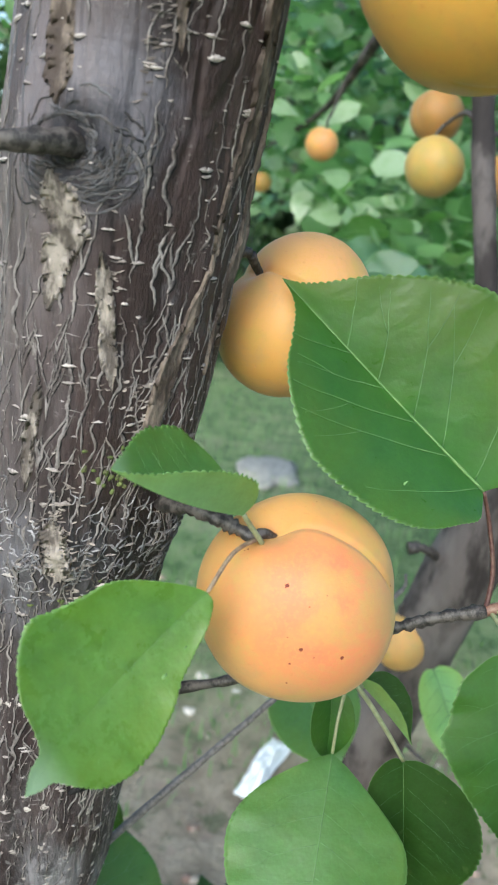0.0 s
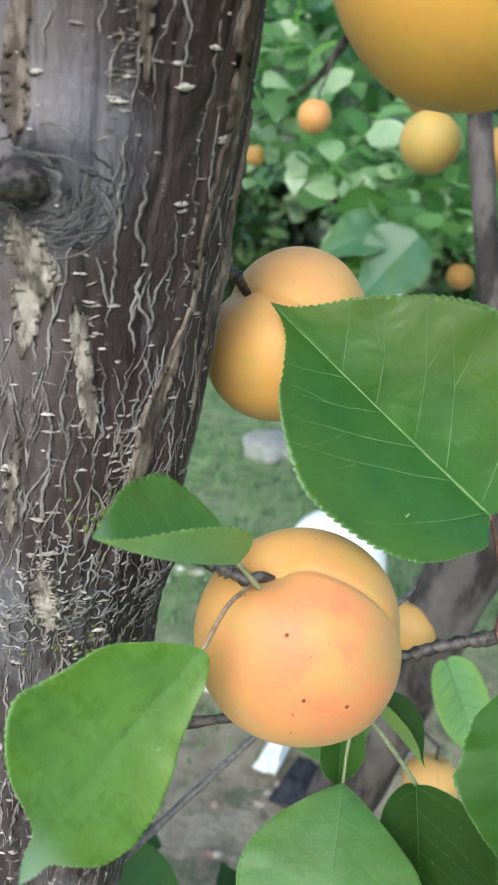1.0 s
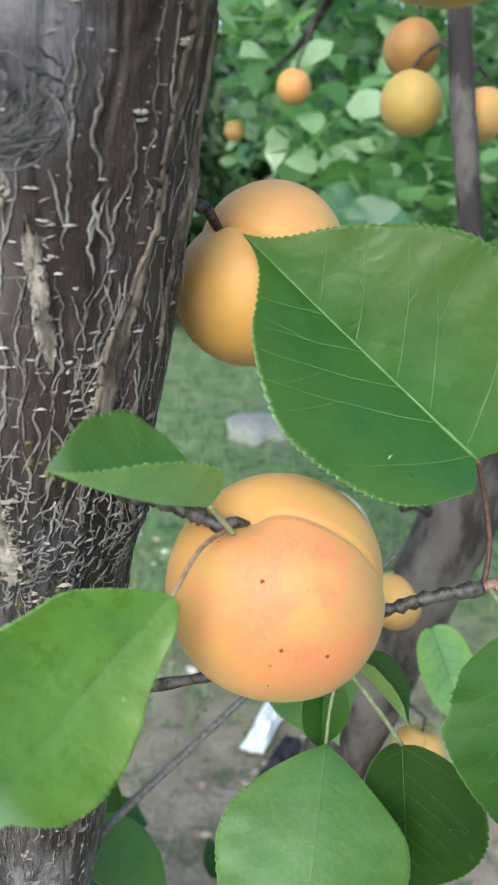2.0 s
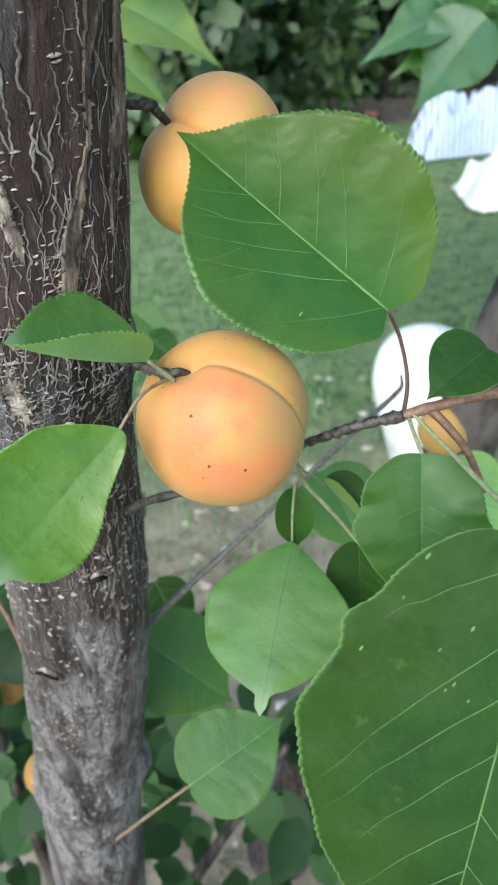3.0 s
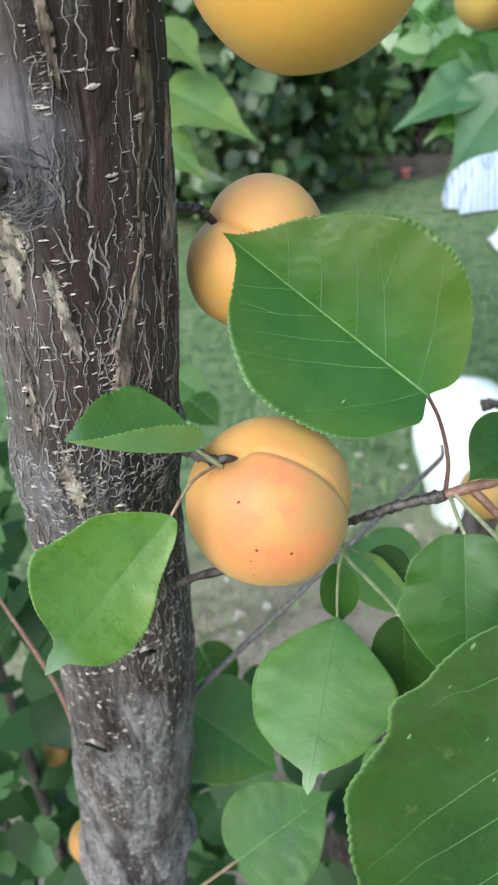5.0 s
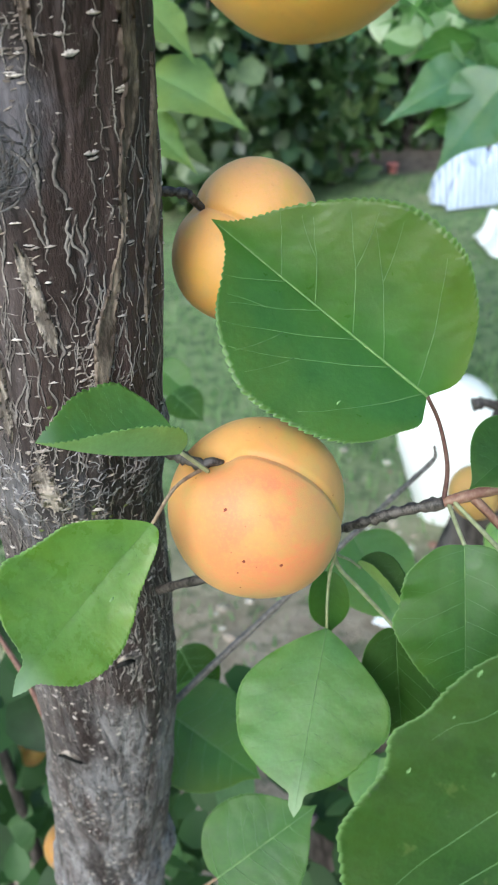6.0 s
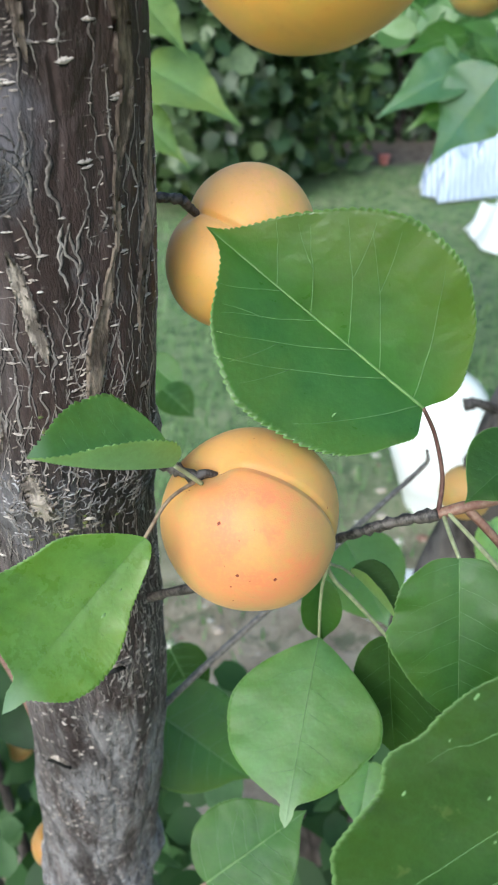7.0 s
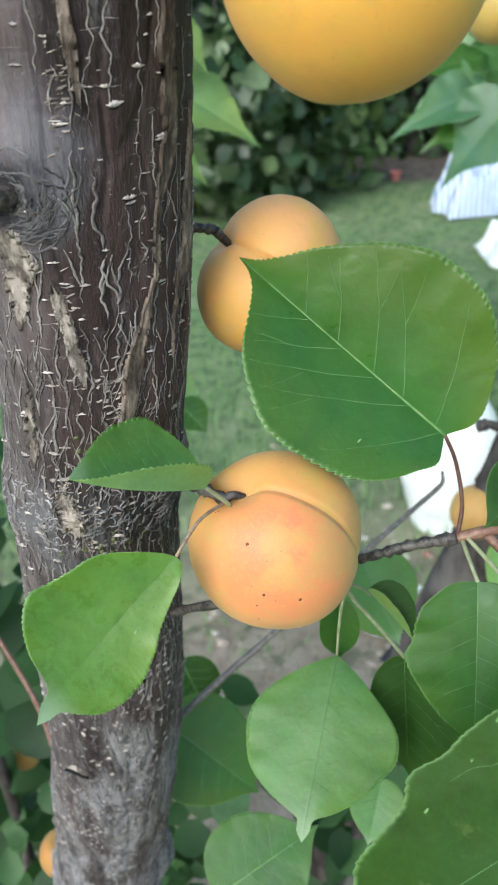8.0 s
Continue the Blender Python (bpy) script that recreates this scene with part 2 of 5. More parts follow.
def fleck_material(name, a, b):
    m = Mat(name, 0.75, 0.25)
    r = m.island()
    c = m.mix(r, a, b)
    c = m.mix(m.step(m.noise(900, 3), 0.45, 0.62, 0, 0.5), c, (0.09, 0.07, 0.06))
    m.colour(c)
    m.bump(m.noise(1500, 3), 0.5, 0.0004)
    return m.m


def ridge_material(name, a, b):
    """Thin raised bark, pale where it is bare and dark where the outer skin still covers it."""
    m = Mat(name, 0.75, 0.25)
    c = m.mix(m.island(), a, b)
    c = m.mix(m.step(m.noise(130, 4, 0.7), 0.44, 0.60, 0, 0.75), c, (0.055, 0.042, 0.040))
    c = m.mix(m.step(m.noise(800, 3), 0.5, 0.65, 0, 0.45), c, (0.30, 0.27, 0.26))
    m.colour(c)
    m.bump(m.noise(1300, 3), 0.5, 0.0004)
    return m.m


BARK = bark_material()
RIDGE = ridge_material("bark_ridge", (0.13, 0.113, 0.109), (0.28, 0.25, 0.24))
WRINKLE = fleck_material("bark_wrinkle", (0.06, 0.058, 0.064), (0.38, 0.365, 0.38))
KNOT = fleck_material("bark_knot", (0.012, 0.012, 0.014), (0.13, 0.125, 0.135))
LENTICEL = fleck_material("lenticel", (0.26, 0.225, 0.21), (0.53, 0.475, 0.45))


def split_material(name, dark, light):
    m = Mat(name, 0.75, 0.25)
    n1, n2 = m.noise(190, 5, 0.7, m.scaled(1, 1, 0.35)), m.noise(700, 3)
    c = m.mix(m.step(n1, 0.42, 0.60), dark, light)
    m.colour(m.mix(m.step(n2, 0.55, 0.75, 0, 0.4), c, tuple(0.6 * v for v in dark)))
    m.bump(n1, 0.9, 0.0012)
    return m.m


FLAKE = split_material("bark_split", (0.065, 0.048, 0.040), (0.19, 0.150, 0.122))
SCAR = split_material("bark_scar", (0.10, 0.082, 0.072), (0.34, 0.292, 0.256))
# Near-black; also paints the shadow along the raised cracks.
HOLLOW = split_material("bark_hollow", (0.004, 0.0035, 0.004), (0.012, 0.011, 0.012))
MOSS = fleck_material("moss", (0.07, 0.10, 0.025), (0.15, 0.17, 0.06))


def far_bark_material():
    m = Mat("limb_bark", 0.8, 0.3)
    n = m.noise(55, 5, 0.65, m.scaled(1, 1, 0.3))
    c = m.mix(m.step(n, 0.38, 0.62), (0.03, 0.024, 0.023), (0.115, 0.097, 0.092))
    c = m.mix(m.step(m.noise(14, 3), 0.55, 0.7, 0, 0.6), c, (0.19, 0.165, 0.155))
    m.colour(c)
    m.bump(n, 0.8, 0.006)
    return m.m


FAR_BARK = far_bark_material()


def apricot_material(name, yellow, orange, blush, side, low, high, amount=1.0, radius=0.026):
    """Velvety skin: yellow ground colour, orange cheek, red blush on the cheek that saw most sun."""
    m = Mat(name, 0.52, 0.35)
    d = m.maths("DIVIDE", m.dot(side), radius)
    d = m.maths("ADD", d, m.maths("MULTIPLY", m.maths("SUBTRACT", m.noise(70, 4), 0.5), 0.55))
    c = m.mix(m.step(d, low - 1.2, high - 0.35), yellow, orange)
    c = m.mix(m.step(d, low, high, 0, amount), c, blush)
    c = m.mix(m.step(m.noise(55, 4, 0.65), 0.48, 0.66, 0, 0.6), c, (0.84 * yellow[0], 1.02 * yellow[1], yellow[2]))
    c = m.mix(m.step(m.noise(38, 5, 0.7, None, 0.5), 0.45, 0.62, 0, 0.6), c, (0.80 * orange[0], 0.92 * orange[1], 1.1 * orange[2]))
    c = m.mix(m.step(m.noise(900, 3), 0.45, 0.7, 0, 0.3), c, yellow)
    c = m.mix(m.step(m.noise(620, 3, 0.6), 0.62, 0.72, 0, 0.35), c, (0.8 * orange[0], 0.7 * orange[1], 0.8 * orange[2]))
    c = m.mix(m.step(m.noise(330, 2), 0.70, 0.76, 0, 0.4), c, blush)
    m.colour(c)
    b = m.b.inputs
    b["Subsurface Weight"].default_value = 0.4
    b["Subsurface Radius"].default_value = (0.009, 0.004, 0.0012)
    b["Subsurface Scale"].default_value = 1.0
    b["Sheen Weight"].default_value = 0.08
    b["Sheen Roughness"].default_value = 0.5
    m.bump(m.noise(2200, 2), 0.25, 0.0002)
    return m.m


def speck_material():
    m = Mat("fruit_speck", 0.7, 0.3)
    m.colour(m.mix(m.noise(900, 2), (0.20, 0.035, 0.02), (0.11, 0.03, 0.015)))
    return m.m


SPECK = speck_material()


def ground_material():
    m = Mat("garden_soil", 0.95, 0.1)
    big, mid, fine = m.noise(0.9, 5, 0.6), m.noise(7, 5, 0.7), m.noise(60, 4, 0.7)
    soil = m.mix(m.step(mid, 0.35, 0.65), (0.23, 0.188, 0.14), (0.37, 0.31, 0.238))
    soil = m.mix(m.step(fine, 0.55, 0.7, 0, 0.6), soil, (0.45, 0.385, 0.30))
    turf = m.mix(m.step(mid, 0.35, 0.7), (0.12, 0.185, 0.075), (0.23, 0.30, 0.14))
    turf = m.mix(m.step(fine, 0.4, 0.75, 0, 0.5), turf, (0.30, 0.36, 0.23))
    turf = m.mix(m.step(m.noise(2.2, 4, 0.65), 0.5, 0.66, 0, 0.5), turf, (0.30, 0.30, 0.20))
    far = m.t.nodes.new("ShaderNodeVectorMath")
    far.operation = "DISTANCE"
    m.put(far.inputs[0], m.xyz)
    far.inputs[1].default_value = (0.25, 0.5, 0)
    turf = m.mix(m.step(m.noise(13, 5, 0.7), 0.5, 0.62, 0, 0.65), turf, (0.045, 0.095, 0.04))
    soil = m.mix(m.step(m.noise(11, 5, 0.7, None, 0.5), 0.53, 0.62, 0, 0.6), soil, (0.07, 0.10, 0.045))
    soil = m.mix(m.step(m.noise(23, 4, 0.6), 0.6, 0.68, 0, 0.6), soil, (0.33, 0.25, 0.21))
    bed = m.t.nodes.new("ShaderNodeVectorMath")
    bed.operation = "DISTANCE"
    m.put(bed.inputs[0], m.scaled(0.7, 1, 1))
    bed.inputs[1].default_value = (0.1, 8.9, 0)
    cover = m.mix(m.step(m.maths("ADD", far.outputs["Value"], big), 1.5, 2.5), soil, turf)
    dug = m.mix(m.step(mid, 0.35, 0.65), (0.10, 0.083, 0.068), (0.19, 0.16, 0.135))
    m.colour(m.mix(m.step(m.maths("ADD", bed.outputs["Value"], big), 1.75, 2.15, 1.0, 0.0), cover, dug))
    m.bump(m.maths("ADD", mid, fine), 0.8, 0.02)
    return m.m


def plain(name, a, b, rough, scale=20, spec=0.5, relief=0.0):
    m = Mat(name, rough, spec)
    n = m.noise(scale, 4)
    m.colour(m.mix(m.step(n, 0.3, 0.7), a, b))
    if relief:
        m.bump(n, 0.4, relief)
    return m.m


SOIL = ground_material()
LITTER = crowd_material("litter", ((0.22, 0.12, 0.09), (0.42, 0.36, 0.30), (0.66, 0.61, 0.55)), 0.85, 0.02, 0.2)
WHITE_PLASTIC = plain("white_plastic", (0.84, 0.86, 0.87), (0.89, 0.90, 0.90), 0.35, 9)
STONE = plain("pale_stone", (0.25, 0.245, 0.22), (0.38, 0.365, 0.335), 0.9, 30, 0.2, 0.01)
DARK_CLOTH = plain("dark_cloth", (0.02, 0.022, 0.03), (0.045, 0.045, 0.055), 0.9, 40, 0.2, 0.004)
RED_PLASTIC = plain("red_plastic", (0.50, 0.16, 0.15), (0.58, 0.24, 0.22), 0.45, 30)


def striped_material():
    m = Mat("striped_cloth", 0.85, 0.2)
    n = m.t.nodes.new("ShaderNodeTexWave")
    n.bands_direction = "X"
    n.inputs["Scale"].default_value, n.inputs["Distortion"].default_value = 8.0, 3.0
    m.put(n.inputs["Vector"], m.xyz)
    m.colour(m.mix(m.step(n.outputs["Fac"], 0.35, 0.65), (0.60, 0.66, 0.76), (0.30, 0.37, 0.56)))
    m.bump(m.noise(14, 4), 0.6, 0.02)
    return m.m


STRIPES = striped_material()


# ---- geometry helpers ----
def part(name, bm, material, parent=None, label=""):
    """Links a bmesh as one mesh object, under a thing or a part; material: one or several."""
    me = bpy.data.meshes.new(name)
    bm.normal_update()
    bm.to_mesh(me)
    bm.free()
    for m in material if isinstance(material, (list, tuple)) else [material]:
        me.materials.append(m)
    me.polygons.foreach_set("use_smooth", [True] * len(me.polygons))
    ob = new(name, me)
    ob.parent = parent
    if label:
        tagged(ob, label)
    return ob


def thing(name, label, category, place=(0, 0, 0), group="", kind=""):
    ob = new(name)
    ob.location = place
    ob.empty_display_size = 0.02
    return tagged(ob, label, category, group, kind)


def from_arrays(name, verts, faces, material, parent=None, label=""):
    me = bpy.data.meshes.new(name)
    me.from_pydata([tuple(v) for v in verts], [], faces)
    me.materials.append(material)
    me.polygons.foreach_set("use_smooth", [True] * len(me.polygons))
    ob = new(name, me)
    ob.parent = parent
    if label:
        tagged(ob, label)
    return ob


def smooth_line(points, count):
    """A Catmull-Rom line through the points."""
    p = [Vector(q) for q in points]
    p = [2 * p[0] - p[1], *p, 2 * p[-1] - p[-2]]
    spans = len(p) - 3
    line = []
    for k in range(count):
        u = k / (count - 1) * spans
        i = min(int(u), spans - 1)
        f = u - i
        a, b, c, d = p[i:i + 4]
        line.append(0.5 * (2 * b + (c - a) * f + (2 * a - 5 * b + 4 * c - d) * f * f + (3 * b - 3 * c + d - a) * f ** 3))
    return line


def tube(bm, points, radii, sides=8, count=24, knobs=0.0, seed=0, squash=1.0):
    """A tapered round stalk along the points; radii are spread evenly along it."""
    line = smooth_line(points, count)
    rng = random.Random(seed)
    side = Vector((0.3, 0.9, 0.2))
    rings = []
    for k, c in enumerate(line):
        ahead = (line[min(k + 1, count - 1)] - line[max(k - 1, 0)]).normalized()
        u = side.cross(ahead).normalized()
        v = ahead.cross(u)
        side = v
        f = k / (count - 1) * (len(radii) - 1)
        i = min(int(f), len(radii) - 2)
        r = radii[i] + (radii[i + 1] - radii[i]) * (f - i)
        r *= 1 + knobs * (rng.random() - 0.35)
        rings.append([bm.verts.new(c + (math.cos(2 * math.pi * j / sides) * u + math.sin(2 * math.pi * j / sides) * v * squash)
                                   * r * (1 + 0.5 * knobs * (rng.random() - 0.5))) for j in range(sides)])
    for a, b in zip(rings, rings[1:]):
        for j in range(sides):
            bm.faces.new((a[j], a[(j + 1) % sides], b[(j + 1) % sides], b[j]))
    bm.faces.new(rings[0][::-1])
    bm.faces.new(rings[-1])
    return line


# ---- leaves ----
# Half outlines from the stalk's end to the tip: along the midrib, out from it, both as shares of the length.
OUTLINE_S = (0.0, 0.01, 0.03, 0.08, 0.19, 0.33, 0.46, 0.58, 0.68, 0.78, 0.85, 0.91, 0.96, 1.0)
OUTLINE_W = (0.06, 0.30, 0.50, 0.72, 0.90, 0.99, 1.0, 0.94, 0.82, 0.60, 0.38, 0.18, 0.07, 0.02)
OVATE = ((-0.02, 0.10), (0.02, 0.24), (0.12, 0.36), (0.28, 0.42), (0.46, 0.41), (0.62, 0.34), (0.76, 0.22), (0.87, 0.09), (0.94, 0.03))
ROUND_LOW = ((-0.015, 0.05), (-0.03, 0.12), (0.02, 0.20), (0.08, 0.29), (0.16, 0.37), (0.26, 0.425), (0.38, 0.455), (0.49, 0.47), (0.58, 0.455), (0.67, 0.395), (0.75, 0.325), (0.80, 0.255), (0.84, 0.165), (0.89, 0.07), (0.94, 0.02))
ROUND_HIGH = ((-0.015, 0.035), (-0.04, 0.09), (-0.035, 0.16), (0.02, 0.27), (0.08, 0.355), (0.17, 0.43), (0.26, 0.475), (0.36, 0.488), (0.46, 0.48), (0.55, 0.445), (0.64, 0.385), (0.74, 0.29), (0.82, 0.195), (0.88, 0.11), (0.94, 0.04))
BOAT_OUT = ((0.03, 0.06), (0.10, 0.155), (0.20, 0.265), (0.28, 0.322), (0.38, 0.35), (0.49, 0.388), (0.59, 0.425), (0.70, 0.36), (0.79, 0.24), (0.83, 0.125), (0.865, 0.055), (0.93, 0.04))
BOAT_IN = ((0.01, 0.05), (0.08, 0.10), (0.20, 0.145), (0.32, 0.19), (0.45, 0.255), (0.57, 0.29), (0.69, 0.275), (0.79, 0.225), (0.855, 0.14), (0.90, 0.06), (0.95, 0.035))
KITE_A = ((0.05, 0.09), (0.13, 0.21), (0.22, 0.315), (0.33, 0.40), (0.44, 0.435), (0.56, 0.42), (0.69, 0.365), (0.79, 0.25), (0.86, 0.11), (0.89, 0.05), (0.95, 0.038))
KITE_B = ((0.06, 0.10), (0.15, 0.215), (0.25, 0.325), (0.36, 0.41), (0.50, 0.425), (0.60, 0.36), (0.72, 0.27), (0.82, 0.15), (0.88, 0.045), (0.94, 0.03))
LOBED = ((0.0, 0.12), (0.05, 0.205), (0.11, 0.255), (0.165, 0.285), (0.215, 0.335), (0.28, 0.335), (0.36, 0.37), (0.43, 0.392), (0.50, 0.375), (0.57, 0.355), (0.64, 0.32), (0.73, 0.28), (0.84, 0.18), (0.93, 0.07))
SHOULDER = ((0.0, 0.095), (0.03, 0.18), (0.13, 0.30), (0.22, 0.343), (0.34, 0.36), (0.43, 0.40), (0.55, 0.35), (0.70, 0.25), (0.85, 0.11), (0.94, 0.03))
TENT = ((0.0, 0.13), (0.07, 0.29), (0.18, 0.425), (0.30, 0.52), (0.41, 0.53), (0.59, 0.445), (0.75, 0.305), (0.89, 0.135), (0.96, 0.05))
HEM = ((0.01, 0.10), (0.08, 0.20), (0.20, 0.26), (0.36, 0.265), (0.52, 0.245), (0.64, 0.175), (0.77, 0.09), (0.89, 0.03))


def leaf(tree, base, tip, face, wide=(0.42, 0.42), fold=(8, 8), bow=0.04, curl=0.0, wave=0.007, sides=None, material=LEAF_TOP,
         under=LEAF_UNDER, label="", seed=1, veins=6, tail=0.0, teeth=40, vein_r=1.0, outline=None, slant=0.42, bite=0.010, pucker=0.0014, rim_r=0.5, forks=True):
    """A broad toothed apricot leaf from base to tip whose upper face looks along `face`; sides: the two half blades' own directions;
    outline: the two half outlines. Blade, margin, midrib and side veins are meshes of their own."""
    rng = random.Random(seed)
    base, tip, face = Vector(base), Vector(tip), Vector(face)
    length = (tip - base).length
    ax = (tip - base).normalized()
    up = (face - face.dot(ax) * ax).normalized()
    across = up.cross(ax)
    if sides:
        ways = [(Vector(d) - Vector(d).dot(ax) * ax).normalized() for d in sides]
        up = (ways[0] + ways[1]).normalized() if (ways[0] + ways[1]).length > 0.1 else up
    else:
        ways = [math.cos(radians(fold[0])) * across + math.sin(radians(fold[0])) * up, -math.cos(radians(fold[1])) * across + math.sin(radians(fold[1])) * up]
    phase = [rng.uniform(0, 6.28) for _ in range(6)]
    slants = slant if isinstance(slant, tuple) else (slant, slant)
    halves = []
    for k in (0, 1):
        scale = 1.0 if outline else wide[k] / 0.42
        pts = [(0, 0, 0), *[(u, w * scale, 0) for u, w in (outline[k] if outline else OVATE)], (1, 0, 0)]
        line = smooth_line(pts, 400)
        run = np.cumsum([0.0, *[(b - a).length for a, b in zip(line, line[1:])]])
        us, ws = np.array([p.x for p in line]), np.array([max(0.0, p.y) for p in line])
        feet = np.maximum.accumulate(np.clip(us - 0.25 * ws, 0, 1) + 0.03 * np.linspace(0, 1, 400))
        feet *= 1 / feet[-1]
        halves.append((run / run[-1], us, ws, feet))

    def place(k, u, w, q):
        """A point of one half blade: u along the midrib, w out from it, q its share of the way to the margin."""
        high = bow * 4 * u * (1 - u) + tail * max(0.0, u - 0.6) ** 2 + curl * w * w * 4
        ripple = math.sin(9 * u + phase[k]) + 0.5 * math.sin(21 * u + phase[2 + k]) + 0.3 * math.sin(43 * u + phase[4 + k])
        high += wave * ripple * q * q * min(1.0, 5 * w)
        high += pucker * (0.5 - 0.5 * math.cos(2 * math.pi * (veins * 1.25 * (u - slants[k] * w) - 0.12))) * math.sin(math.pi * min(1, q * 1.05)) * min(1.0, 4 * w)
        high -= 0.004 * math.exp(-(w / 0.03) ** 2)
        return base + ax * (length * u) + ways[k] * (length * w) + up * (length * high)

    def surface(k, t, q, out=0.0):
        """k: which half; t along its margin from base to tip, q from midrib to margin; out: how far past the margin."""
        run, us, ws, feet = halves[k]
        u1, w1, s = float(np.interp(t, run, us)), float(np.interp(t, run, ws)), float(np.interp(t, run, feet))
        far = 1 + out / (math.hypot(u1 - s, w1) + 0.02)
        return place(k, s + (u1 - s) * q * far, w1 * q * far, q)

    bm = bmesh.new()
    cols = (0.0, 0.05, 0.11, 0.19, 0.28, 0.38, 0.48, 0.58, 0.68, 0.78, 0.87, 0.945, 1.0)
    rims, acrosses, alongs, edges = [], [], [], []
    for k, sign in ((0, 1), (1, -1)):
        steps = [rng.uniform(0.7, 1.35) * (0.65 + 0.35 * math.sin(math.pi * (j + 0.5) / teeth)) for j in range(teeth)]
        starts = np.cumsum([0.0, *steps]) / sum(steps)
        rows = []
        for j in range(teeth):
            deep = bite * rng.uniform(0.5, 1.35) * (0.25 if j > teeth - 3 or j < 2 else 1.0)
            for part_, rise in ((0.0, -0.6), (0.4, -0.05), (0.75, 0.38), (0.92, 0.18)):
                rows.append((starts[j] + part_ * (starts[j + 1] - starts[j]), deep * rise))
        rows.append((1.0, 0.0))
        top, low = [], []
        for t, out in rows:
            line = [surface(k, t, q, out * q ** 3) for q in cols]
            top.append([bm.verts.new(p) for p in line])
            low.append([bm.verts.new(p - up * 0.0002) for p in line])
            rims += [*cols, *cols]
            alongs += [(p - base).dot(ax) / length for p in (*line, *line)]
            acrosses += [sign * q for q in (*cols, *cols)]
        edges.append([row[-1].co - up * 0.0001 for row in top[1:-1]])
        for i in range(len(rows) - 1):
            for j in range(len(cols) - 1):
                f = [top[i][j], top[i][j + 1], top[i + 1][j + 1], top[i + 1][j]]
                g = [low[i][j], low[i + 1][j], low[i + 1][j + 1], low[i][j + 1]]
                bm.faces.new(f[::sign])
                bm.faces.new(g[::sign]).material_index = 1
            bm.faces.new([top[i][-1], low[i][-1], low[i + 1][-1], top[i + 1][-1]][::sign])
    blade = part("leaf", bm, (material, under), tree, label)
    rim = blade.data.attributes.new("rim", "FLOAT", "POINT")
    rim.data.foreach_set("value", rims)
    across_ = blade.data.attributes.new("across", "FLOAT", "POINT")
    across_.data.foreach_set("value", acrosses)
    along = blade.data.attributes.new("along", "FLOAT", "POINT")
    along.data.foreach_set("value", alongs)
    bm = bmesh.new()
    for line in edges:
        tube(bm, line, (0.0010 * length * rim_r, 0.0008 * length * rim_r), 4, len(line))
    part("margin", bm, MIDRIB, blade)
    lift = up * 0.00016
    r0 = 0.0075 * length * vein_r
    bm = bmesh.new()
    spine = [base + ax * (length * u) + up * (length * (bow * 4 * u * (1 - u) + tail * max(0.0, u - 0.6) ** 2 - 0.003)) + lift for u in (0, 0.15, 0.3, 0.45, 0.6, 0.75, 0.88, 0.97)]
    tube(bm, spine, (r0, r0 * 0.75, r0 * 0.5, r0 * 0.2), 6, 30)
    part("midrib", bm, MIDRIB, blade)

    def vein(k, way, r1, r2, count=16):
        bm = bmesh.new()
        tube(bm, [place(k, u, w, q) + lift for u, w, q in way], (r1, 0.54 * (r1 + r2), r2), 4, count)
        part("vein", bm, VEIN, blade)

    def reach(k, u0, w0, du, dw):
        """How far a line in the blade runs from a point before it meets the margin."""
        run, us, ws, feet = halves[k]
        far = 0.0
        while far < 1.2:
            u, w = u0 + du * far, w0 + dw * far
            if u > 0.97 or w > float(np.interp(u, np.maximum.accumulate(us), ws)) and far > 0.03:
                break
            far += 0.01
        return far

    for k in (0, 1):
        for j in range(veins):
            s0 = (j + 0.12) / (1.25 * veins) + rng.uniform(-0.012, 0.012) + (0.02 if k else 0.0)
            lean = slants[k] * (1 - 0.25 * s0) * rng.uniform(0.9, 1.1) * (0.55 if j == 0 else 1.0)
            n = math.hypot(lean, 1)
            du, dw = lean / n, 1 / n
            end = reach(k, s0, 0.0, du, dw) * rng.uniform(0.82, 0.94)
            bend = [rng.uniform(-0.008, 0.008) for _ in range(8)]
            course = lambda q: (s0 + du * end * q + 0.09 * end * q * q, dw * end * q - 0.05 * end * q * q)
            steps = (0.0, 0.14, 0.28, 0.43, 0.58, 0.72, 0.86, 1.0)
            vein(k, [(course(q)[0] + bend[i] * q, course(q)[1], 0.9 * q) for i, q in enumerate(steps)], r0 * 0.40, r0 * 0.08)
            if forks and 0 < j < veins - 1:
                q0, turn = rng.uniform(0.5, 0.68), rng.choice((-1, 1)) * rng.uniform(0.35, 0.6)
                u0, w0 = course(q0)
                du2, dw2 = du * math.cos(turn) - dw * math.sin(turn), du * math.sin(turn) + dw * math.cos(turn)
                out = reach(k, u0, w0, du2, dw2) * 0.8
                vein(k, [(u0 + du2 * out * e + 0.25 * (du - du2) * out * e * e, w0 + dw2 * out * e + 0.25 * (dw - dw2) * out * e * e, min(0.95, 0.9 * q0 + 0.3 * e)) for e in (0, 0.3, 0.65, 1.0)], r0 * 0.26, r0 * 0.07, 8)
    return blade


def stalk(tree, points, r0, r1, material, name="petiole", label="", knobs=0.0, seed=1, sides=8, count=22):
    bm = bmesh.new()
    tube(bm, points, (r0, r1), sides, count, knobs, seed)
    return part(name, bm, material, tree, label)


